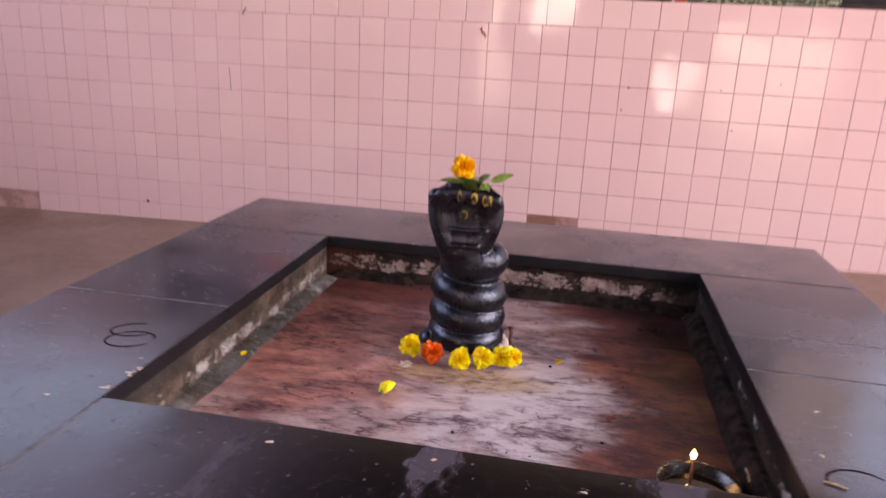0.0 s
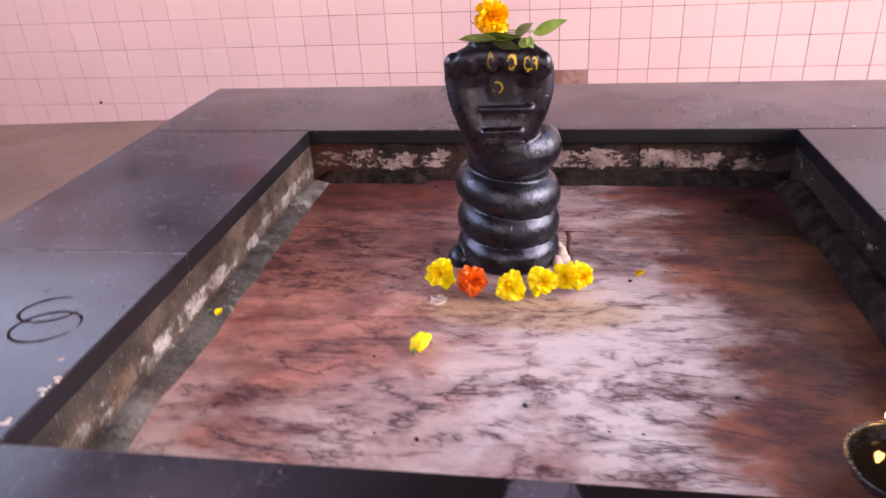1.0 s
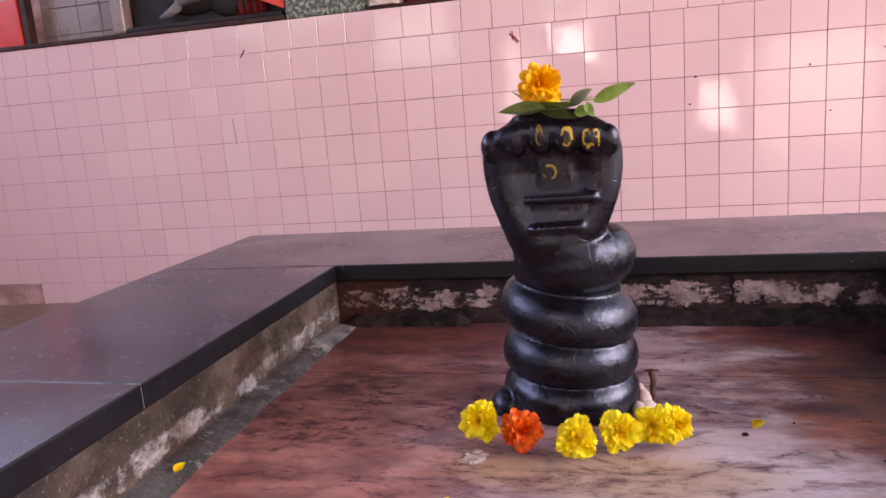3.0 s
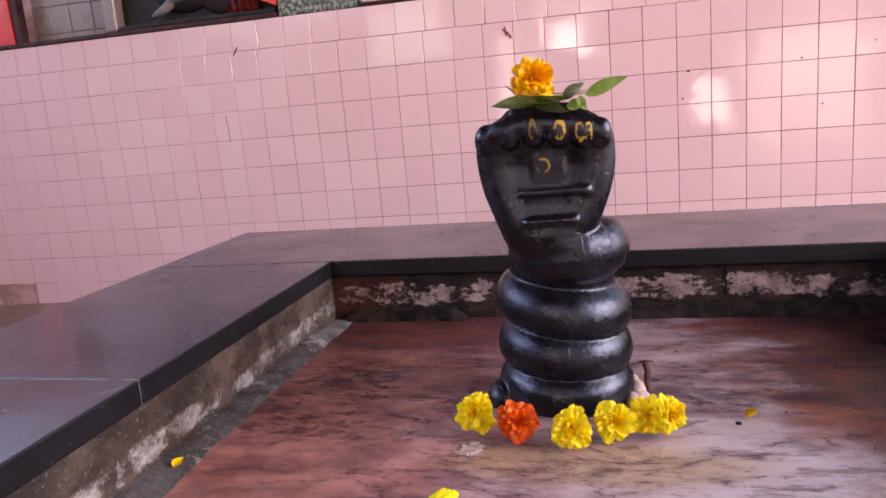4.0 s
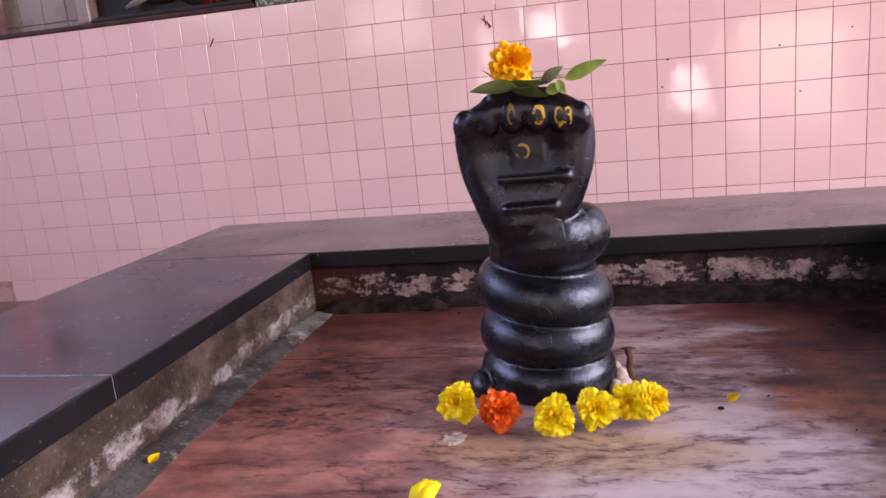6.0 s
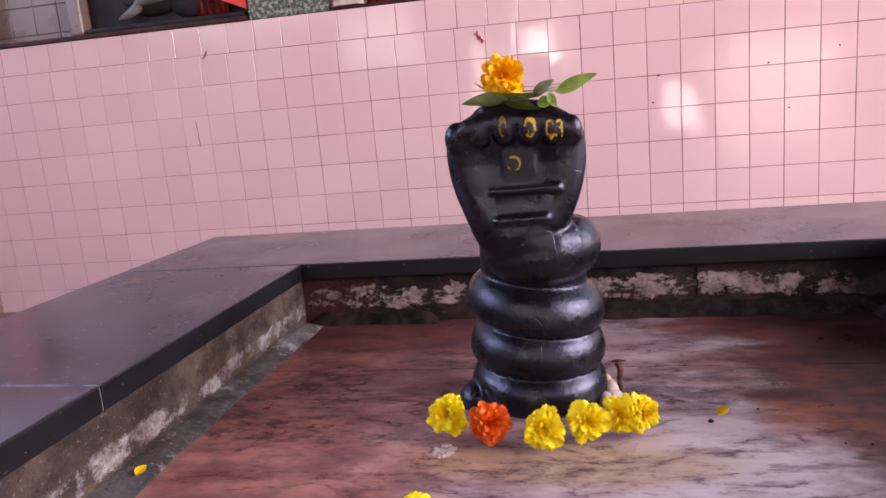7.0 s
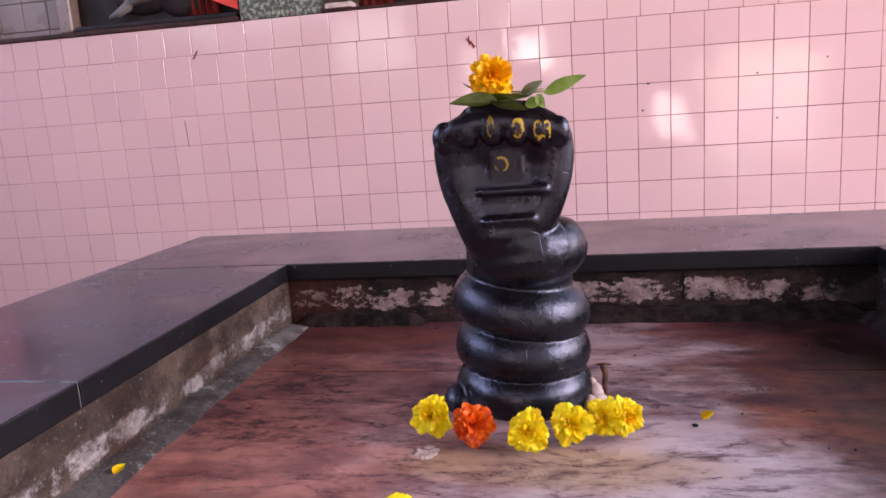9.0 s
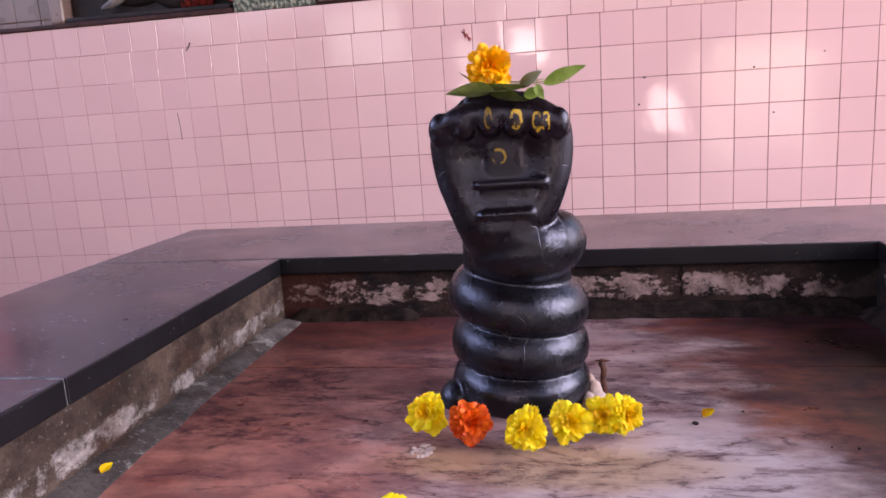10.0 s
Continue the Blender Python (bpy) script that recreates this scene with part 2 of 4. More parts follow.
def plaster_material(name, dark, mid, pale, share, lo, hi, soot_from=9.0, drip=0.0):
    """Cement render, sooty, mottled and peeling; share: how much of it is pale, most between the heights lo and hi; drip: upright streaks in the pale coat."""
    n = Nodes(name)
    n.world()
    co = n.scaled(1, 1, 1.3)
    base = n.mix(n.span(n.noise(14, 12, 0.74, co), 0.38, 0.62), dark, mid)
    blotch = n.span(n.noise(4.5, 8, 0.66, n.scaled(1, 1, 1.2, loc=(3, 3, 0))), 0.40, 0.62)
    base = n.mix(n.math("MULTIPLY", blotch, 0.75), base, tuple(v * 0.6 for v in dark))
    wob = n.math("MULTIPLY", n.math("SUBTRACT", n.noise(8, 6, 0.65), 0.5), 0.05)
    z = n.math("ADD", n.axis(2), wob)
    band = n.math("MULTIPLY", n.span(z, lo - 0.012, lo + 0.012), n.span(z, hi + 0.012, hi - 0.012))
    rough = n.noise(11, 15, 0.80, n.scaled(0.75, 0.75, 1.1, loc=(2, 5, 1)))
    big = n.math("MULTIPLY", n.math("SUBTRACT", n.noise(4.5, 4, 0.6, n.scaled(1, 1, 1, loc=(8, 2, 2))), 0.5), 0.30)
    mask = n.math("ADD", n.math("ADD", rough, big), n.math("MULTIPLY", n.math("SUBTRACT", band, 1.0), 0.22))
    if drip:
        run = n.math("SUBTRACT", n.noise(16, 6, 0.65, n.scaled(1, 1, 0.22, loc=(1, 4, 2))), 0.5)
        mask = n.math("ADD", mask, n.math("MULTIPLY", run, drip))
    peel = n.span(mask, 0.60 - share, 0.64 - share + 0.25 * drip)
    tone = n.mix(n.span(n.noise(34, 10, 0.75), 0.36, 0.62), tuple(v * 0.42 for v in pale), pale)
    c = n.mix(peel, base, tone)
    rust = n.span(n.noise(6, 7, 0.66, n.scaled(1, 1, 2, loc=(7, 1, 3))), 0.52, 0.68)
    c = n.mix(n.math("MULTIPLY", rust, 0.55), c, (0.075, 0.030, 0.018))
    stain = n.math("MULTIPLY", n.span(n.math("ADD", n.axis(2), n.math("MULTIPLY", wob, 1.2)), 0.055, 0.085), 0.5 if drip else 0.0)
    c = n.mix(n.math("MULTIPLY", stain, n.span(n.noise(12, 9, 0.72, n.scaled(1, 1, 0.5)), 0.36, 0.62)), c, (0.028, 0.016, 0.012))
    if drip:
        run = n.math("MULTIPLY", n.span(n.math("ADD", n.axis(1), n.math("MULTIPLY", wob, 4.0)), -0.74, -0.92), n.span(n.math("ADD", n.axis(2), n.math("MULTIPLY", wob, 0.8)), 0.045, 0.075))
        c = n.mix(n.math("MULTIPLY", run, 0.72), c, (0.020, 0.016, 0.015))
    # sooty render beyond soot_from along x
    black_end = n.span(n.math("ADD", n.axis(0), n.math("MULTIPLY", n.math("SUBTRACT", n.noise(7, 7, 0.7), 0.5), 0.7)), soot_from, soot_from + 0.22)
    c = n.mix(n.math("MULTIPLY", black_end, 0.92), c, (0.005, 0.003, 0.003))
    if soot_from < 5.0:
        # vermilion rubbed into the corner
        spot = n.math("ADD", n.axis(0), n.math("MULTIPLY", n.math("SUBTRACT", n.noise(9, 8, 0.72), 0.5), 0.6))
        c = n.mix(n.math("MULTIPLY", n.span(spot, 0.24, 0.0), 0.5), c, (0.085, 0.018, 0.010))
    grit = n.math("MULTIPLY", n.span(n.noise(150, 3, 0.7), 0.60, 0.72), n.math("SUBTRACT", 1.0, black_end))
    c = n.mix(n.math("MULTIPLY", grit, 0.22 if soot_from < 5.0 else 0.4), c, (0.30, 0.27, 0.25))
    hole = n.span(n.noise(120, 4, 0.7, n.scaled(1, 1, 1, loc=(6, 6, 6))), 0.62, 0.70)
    c = n.mix(n.math("MULTIPLY", hole, 0.7), c, (0.012, 0.008, 0.007))
    n.bump(n.math("ADD", n.noise(70, 6, 0.7), n.math("SUBTRACT", n.math("MULTIPLY", peel, 0.4), n.math("MULTIPLY", hole, 0.6))), 0.7, 0.004)
    return n.done(c, 0.85, 0.0, 0.25)


PINK = tile_material("glazed_pink_tile", (0.69, 0.425, 0.415), (0.72, 0.46, 0.44))
# white tile darkened to brown: the recess's shade is in the colour
SHADED_WHITE_TILE = tile_material("glazed_white_tile_in_shade", (0.17, 0.105, 0.088), (0.21, 0.135, 0.112), 0.25)
GROUT = grout_material()
MARBLE = marble_material()
SLAB = slab_material()
JOINT = simple("pale_joint_cement", (0.06, 0.055, 0.06), (0.26, 0.235, 0.245), 40, 0.9, 0.4)
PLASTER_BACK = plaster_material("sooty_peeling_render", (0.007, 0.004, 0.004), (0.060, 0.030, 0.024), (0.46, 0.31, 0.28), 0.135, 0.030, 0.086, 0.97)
PLASTER_SIDE = plaster_material("stained_grey_render", (0.030, 0.017, 0.012), (0.13, 0.084, 0.062), (0.40, 0.335, 0.31), 0.155, 0.014, 0.054, drip=0.32)
# near-black render of the east wall
PLASTER_EAST = plaster_material("near_black_render", (0.006, 0.004, 0.004), (0.022, 0.014, 0.011), (0.42, 0.35, 0.32), 0.05, 0.05, 0.09)
FILLET = plaster_material("gritty_grey_mortar", (0.055, 0.045, 0.042), (0.18, 0.155, 0.145), (0.36, 0.33, 0.31), 0.05, -0.05, 0.05)
FILLET_DARK = simple("near_black_mortar", (0.006, 0.004, 0.004), (0.035, 0.022, 0.018), 30, 0.9, 0.6, 0.003, spec=0.1)
FLOOR = simple("worn_brown_stone_floor", (0.16, 0.085, 0.06), (0.25, 0.145, 0.11), 2.2, 0.4, 0.2)
PAINT = simple("old_wall_paint", (0.55, 0.42, 0.38), (0.68, 0.56, 0.52), 3, 0.75, 0.2)
SHADE_CANOPY = simple("shade_canopy_plaster", (0.07, 0.055, 0.05), (0.12, 0.10, 0.09), 2, 0.85, 0.2)
DIM = simple("dim_brown_paint", (0.05, 0.035, 0.03), (0.09, 0.065, 0.055), 2, 0.8, 0.2)
EARTH = simple("dusty_earth", (0.22, 0.17, 0.12), (0.34, 0.27, 0.20), 1.5, 0.9, 0.4)
LEDGE = simple("dark_brown_ledge_stone", (0.022, 0.007, 0.006), (0.065, 0.022, 0.017), 14, 0.6, 0.5, 0.003, spec=0.2)


# ---- mesh helpers ----
def mesh_ob(name, bm, material, parent=None, label="", smooth=False):
    me = bpy.data.meshes.new(name)
    bm.normal_update()
    if smooth:
        for f in bm.faces:
            f.smooth = True
    bm.to_mesh(me)
    bm.free()
    for m in material if isinstance(material, (list, tuple)) else [material]:
        me.materials.append(m)
    ob = new(name, me)
    if parent:
        ob.parent = parent
    if label:
        ob["label"] = label
    return ob


def part(name, bm, material, parent, label="", smooth=False):
    return mesh_ob(name, bm, material, parent, label, smooth)


def empty(name, at=(0, 0, 0)):
    ob = new(name)
    ob.empty_display_size = 0.05
    ob.location = at
    return ob


def box(bm, lo, hi, bevel=0.0, segments=2):
    """A box between two corners, with rounded edges."""
    made = bmesh.ops.create_cube(bm, size=1.0)["verts"]
    for v in made:
        v.co = Vector([lo[k] + (v.co[k] + 0.5) * (hi[k] - lo[k]) for k in range(3)])
    if bevel:
        edges = {e for v in made for e in v.link_edges}
        bmesh.ops.bevel(bm, geom=list(edges), offset=bevel, segments=segments, profile=0.6, affect="EDGES")
    return bm


def boxed(lo, hi, bevel=0.0, segments=2):
    return box(bmesh.new(), lo, hi, bevel, segments)


def tube(bm, pts, radii, seg=24, flat=1.0):
    """A closed round tube along points; flat squashes it upright."""
    rings = []
    pts = [Vector(p) for p in pts]
    side = None
    for k, p in enumerate(pts):
        way = (pts[min(k + 1, len(pts) - 1)] - pts[max(k - 1, 0)]).normalized()
        if side is None:
            side = way.orthogonal().normalized()
        side = (side - way * side.dot(way)).normalized()
        up = way.cross(side)
        r = radii[k] if hasattr(radii, "__len__") else radii
        ring = []
        for j in range(seg):
            a = 2 * math.pi * j / seg
            off = side * (r * math.cos(a)) + up * (r * math.sin(a))
            off.z *= flat
            ring.append(bm.verts.new(p + off))
        rings.append(ring)
    for a, b in zip(rings, rings[1:]):
        for j in range(seg):
            bm.faces.new((a[j], a[(j + 1) % seg], b[(j + 1) % seg], b[j]))
    bm.faces.new(rings[0][::-1])
    bm.faces.new(rings[-1])
    return bm


def blob(bm, at, r, seg=16):
    made = bmesh.ops.create_uvsphere(bm, u_segments=seg, v_segments=seg // 2 + 2, radius=1.0)["verts"]
    for v in made:
        v.co = Vector((at[0] + v.co.x * r[0], at[1] + v.co.y * r[1], at[2] + v.co.z * r[2]))
    return made


# ---- the room ----
WALL_Y, FLOOR_Z = 2.97, -0.67
LEAN_FLOOR = 0.0226


def floor_z(x):
    return FLOOR_Z + LEAN_FLOOR * x


def structure(name, bm, material, label=""):
    return tagged(mesh_ob(name, bm, material), label, kind="structure")


def make_room():
    bm = bmesh.new()
    for x0, x1 in ((-6.4, 6.4),):
        top = [bm.verts.new((x, y, floor_z(x))) for x, y in ((x0, -6.4), (x1, -6.4), (x1, 3.6), (x0, 3.6))]
        low = [bm.verts.new((v.co.x, v.co.y, -1.0)) for v in top]
        bm.faces.new(top)
        bm.faces.new(low[::-1])
        for k in range(4):
            bm.faces.new((low[k], low[(k + 1) % 4], top[(k + 1) % 4], top[k]))
    structure("floor", bm, FLOOR, "worn reddish brown stone floor round the platform")
    bm = bmesh.new()
    for v in ((-400, -400), (400, -400), (400, 400), (-400, 400)):
        bm.verts.new((*v, -1.02))
    bm.faces.new(bm.verts[:])
    structure("ground", bm, EARTH, "dusty bare earth outside the shrine")
    # the tiled wall's masonry, low, with the recess above it
    bm = boxed((-6.4, WALL_Y + 0.0022, -1.0), (6.4, WALL_Y + 0.26, 1.112))
    structure("wall_north", bm, GROUT, "low masonry wall faced with pink tiles")
    # unseen building behind and canopy, added to block sun and sky; flanks open
    bm = box(box(box(boxed((-3.0, 3.75, -1.0), (3.3, 3.95, 9.0)), (3.302, 3.75, -1.0), (6.4, 3.95, 1.4)), (-3.6, 3.75, -1.0), (-3.002, 3.95, 2.7)), (-6.4, 3.75, -1.0), (-3.602, 3.95, 1.2))
    structure("wall_back", bm, PAINT, "unseen wall behind the tiled parapet, added to block the sun")
    structure("shade_canopy", boxed((-3.1, -6.0, 3.3), (3.5, 3.74, 3.45)), SHADE_CANOPY, "plain plaster underside of the unseen canopy, added to block the sky")
    # unseen yard walls; the west one is raised to keep low sky off the tiles
    for name, x0, high in (("wall_west", -6.6, 2.2), ("wall_east", 6.4, 0.4)):
        structure(name, boxed((x0, -6.39, -1.0), (x0 + 0.2, 3.74, high)), DIM, "unseen dim brown yard wall")
    xs = sorted({-6.4, 6.4, *(h[0] for h in HOLES), *(h[1] for h in HOLES)})
    zs = sorted({-1.0, 2.4, *(h[2] for h in HOLES), *(h[3] for h in HOLES)})
    bm = bmesh.new()
    for xa, xb in zip(xs, xs[1:]):
        for za, zb in zip(zs, zs[1:]):
            if not any(h[0] < (xa + xb) / 2 < h[1] and h[2] < (za + zb) / 2 < h[3] for h in HOLES):
                box(bm, (xa, -6.6, za), (xb, -6.4, zb))
    structure("wall_south", bm, DIM, "dim brown wall with a doorway and small windows")


make_room()

PIT_W, PIT_D, LIP = 1.2, 1.18, 0.14


# ---- the platform with its sunken square ----
def make_platform():
    top = LIP
    plinth = tagged(empty("plinth", (0.6, -0.6, FLOOR_Z)), "raised black stone plinth with a sunken marble square", "plinth")

    def add(name, bm, material, label=""):
        ob = part(name, bm, material, plinth, label)
        ob.matrix_parent_inverse = Matrix.Translation((-0.6, 0.6, -FLOOR_Z))
        return ob

    # masonry ring under the slabs
    low = -0.80
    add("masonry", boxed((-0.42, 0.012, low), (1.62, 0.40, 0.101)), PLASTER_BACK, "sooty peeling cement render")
    add("masonry", boxed((-0.42, -1.60, low), (-0.008, 0.010, 0.101)), PLASTER_SIDE, "stained grey cement render")
    add("masonry", boxed((1.208, -1.60, low), (1.62, 0.010, 0.101)), PLASTER_EAST, "black cement render")
    add("masonry", boxed((-0.006, -1.60, low), (1.206, -1.192, 0.101)), PLASTER_SIDE)
    add("bed", boxed((-0.006, -1.19, low), (1.206, 0.010, -0.022)), FILLET_DARK)
    # marble paving of the square
    g = 0.0014
    for y0, y1 in ((-1.19, -0.293), (-0.293, 0.010)):
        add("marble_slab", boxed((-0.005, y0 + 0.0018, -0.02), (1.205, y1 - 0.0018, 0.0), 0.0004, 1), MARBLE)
    # black slabs of the rim
    for (x0, y0), (x1, y1) in (
        ((-0.454, 0.0), (1.66, 0.455)),
        ((-0.454, -0.70), (0.0, 0.0)), ((-0.454, -1.64), (0.0, -0.70)),
        ((1.2, -0.475), (1.66, 0.0)), ((1.2, -0.693), (1.66, -0.475)), ((1.2, -1.64), (1.66, -0.693)),
        ((0.0, -1.64), (1.2, -1.18)),
    ):
        add("stone_slab", boxed((x0 + g, y0 + g, 0.103), (x1 - g, y1 - g, top), 0.003, 2), SLAB)
    # cement in the joints
    for (x0, y0), (x1, y1) in (((-0.45, -0.702), (-0.004, -0.698)), ((1.204, -0.477), (1.655, -0.473)), ((1.204, -0.695), (1.655, -0.691)), ((-0.0025, -1.63), (0.0025, -1.186)), ((1.1975, -1.63), (1.2025, -1.186))):
        add("joint", boxed((x0, y0, 0.104), (x1, y1, top - 0.0005)), JOINT, "pale cement joint")

    # mortar fillets along the foot of the walls
    def fillet(name, a, b, inward, wide, high, material, seed):
        rnd = random.Random(seed)
        bm = bmesh.new()
        n = 40
        rows = []
        for k in range(n + 1):
            f = k / n
            p = Vector(a).lerp(Vector(b), f)
            w = wide * (0.85 + 0.25 * noise.noise(Vector((f * 7, seed, 0))) + 0.06 * rnd.random())
            h = high * (0.9 + 0.22 * noise.noise(Vector((f * 6, seed, 5)))) * min(1, 0.25 + 9 * f, 0.25 + 9 * (1 - f))
            i = Vector(inward)
            rows.append([bm.verts.new(p + i * w * u + Vector((0, 0, h * v))) for u, v in ((-0.1, -0.05), (-0.1, 1.0), (0.25, 0.97), (0.55, 0.75), (0.8, 0.40), (1.0, 0.05), (1.0, -0.05))])
        for r0, r1 in zip(rows, rows[1:]):
            for j in range(6):
                bm.faces.new((r0[j], r0[j + 1], r1[j + 1], r1[j]))
        bm.faces.new(rows[0])
        bm.faces.new(rows[-1][::-1])
        bmesh.ops.recalc_face_normals(bm, faces=bm.faces)
        return add(name, bm, material)

    fillet("mortar_fillet", (-0.004, -1.18, 0), (-0.004, 0.0, 0), (1, 0, 0), 0.050, 0.014, FILLET, 1)
    # near-black fillets along the back and right, tallest on the right
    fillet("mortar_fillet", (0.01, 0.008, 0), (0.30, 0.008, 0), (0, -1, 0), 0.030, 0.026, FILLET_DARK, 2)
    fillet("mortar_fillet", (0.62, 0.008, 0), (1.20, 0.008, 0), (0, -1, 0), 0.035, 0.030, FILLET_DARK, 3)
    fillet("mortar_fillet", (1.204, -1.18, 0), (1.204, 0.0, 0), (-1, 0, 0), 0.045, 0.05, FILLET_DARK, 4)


make_platform()


def make_render_crack():
    bm = bmesh.new()
    pts = [(0.845 + 0.006 * noise.noise(Vector((k * 0.7, 3, 1))), 0.0105, 0.034 + 0.0066 * k) for k in range(11)]
    tube(bm, pts, [0.0012 + 0.0006 * (k % 3) for k in range(11)], 6)
    tagged(mesh_ob("render_crack", bm, FILLET_DARK), "dark upright crack in the peeling render", "crack")


make_render_crack()


# ---- the snake stone ----
def stone_black():
    n = Nodes("oiled_black_stone")
    a = n.noise(18, 5)
    c = n.mix(n.span(a, 0.3, 0.7), (0.0010, 0.0009, 0.0012), (0.0026, 0.0022, 0.0030))
    crack = n.span(n.voronoi(30, n.scaled(1, 1, 0.45, n.co), "DISTANCE_TO_EDGE"), 0.0, 0.020, 1.0, 0.0)
    where = n.span(n.noise(8, 4, 0.6), 0.50, 0.58)
    cr = n.math("MULTIPLY", crack, where)
    c = n.mix(cr, c, (0.002, 0.0015, 0.0015))
    # vermilion and oil rubbed into the face of the hood
    oil = n.span(n.noise(7, 6, 0.66, n.scaled(1, 1, 0.5, loc=(1, 2, 3))), 0.40, 0.64)
    throat = n.math("MULTIPLY", n.span(n.axis(2), 0.25, 0.30), n.span(n.axis(1), -0.470, -0.485))
    c = n.mix(n.math("MULTIPLY", oil, n.math("ADD", 0.35, n.math("MULTIPLY", throat, 0.5))), c, (0.0060, 0.0016, 0.0024))
    ash = n.span(n.noise(42, 9, 0.76), 0.58, 0.70)
    c = n.mix(n.math("MULTIPLY", ash, 0.08), c, (0.10, 0.080, 0.085))
    tilak = None
    wave = n.math("MULTIPLY", n.math("SUBTRACT", n.noise(50, 5, 0.7), 0.5), 3.4)
    for x, z, rx, rz, amount in ((0.523, 0.422, 0.005, 0.013, 0.45), (0.559, 0.420, 0.0075, 0.012, 1.0), (0.586, 0.415, 0.0055, 0.012, 1.0), (0.597, 0.414, 0.0050, 0.011, 1.0), (0.533, 0.372, 0.0085, 0.0095, 0.65)):
        dx = n.math("DIVIDE", n.math("SUBTRACT", n.axis(0), x), rx)
        dz = n.math("DIVIDE", n.math("SUBTRACT", n.axis(2), z), rz)
        d = n.math("ADD", n.math("ADD", n.math("MULTIPLY", dx, dx), n.math("MULTIPLY", dz, dz)), wave)
        off = n.math("ABSOLUTE", n.math("SUBTRACT", d, 0.85))
        m = n.math("MULTIPLY", n.span(off, 0.30, 0.52, 1.0, 0.0), amount)
        tilak = m if tilak is None else n.math("MAXIMUM", tilak, m)
    tilak = n.math("MULTIPLY", tilak, n.span(n.noise(85, 5, 0.7, n.scaled(1, 1, 0.5)), 0.42, 0.52))
    front = n.span(n.axis(1), -0.470, -0.478)
    c = n.mix(n.math("MULTIPLY", tilak, front), c, (0.50, 0.30, 0.02))
    # blue tint put into the highlights for the sky's colour
    n.put(n.bsdf, "Specular Tint", (0.78, 0.80, 1.0, 1))
    # bluish sheen added as rim light on the sides that turn away
    n.put(n.bsdf, "Sheen Weight", n.span(n.noise(14, 7, 0.7), 0.35, 0.65, 0.01, 0.06))
    n.put(n.bsdf, "Sheen Roughness", 0.45)
    n.put(n.bsdf, "Sheen Tint", (0.55, 0.62, 1.0, 1))
    n.bump(n.math("SUBTRACT", n.math("ADD", n.noise(40, 7, 0.65), n.math("MULTIPLY", n.noise(190, 4, 0.7), 0.25)), n.math("MULTIPLY", cr, 0.4)), 0.55, 0.0024)
    return n.done(c, n.span(n.noise(22, 7, 0.68), 0.35, 0.65, 0.20, 0.38), 0.0, 0.55)


CX, CY = 0.547, -0.40


def coil(bm, pts, radii, tall=1.0, seg=28, square=0.90):
    """A thick body wound round an upright axis, with a squarish rounded section; radii: half its breadth along the way."""
    rings = []
    for (x, y, z), r in zip(pts, radii):
        out = Vector((x - CX, y - CY, 0)).normalized()
        ring = []
        for j in range(seg):
            a = 2 * math.pi * j / seg
            u = math.copysign(abs(math.cos(a)) ** square, math.cos(a)) * r
            w = math.copysign(abs(math.sin(a)) ** square, math.sin(a)) * r * tall
            ring.append(bm.verts.new(Vector((x, y, z)) + out * (u - 0.20 * w) + Vector((0, 0, w))))
        rings.append(ring)
    for a, b in zip(rings, rings[1:]):
        for j in range(seg):
            bm.faces.new((a[j], a[(j + 1) % seg], b[(j + 1) % seg], b[j]))
    bm.faces.new(rings[0][::-1])
    bm.faces.new(rings[-1])


def bell(v, at, wide):
    return math.exp(-((v - at) / wide) ** 2)


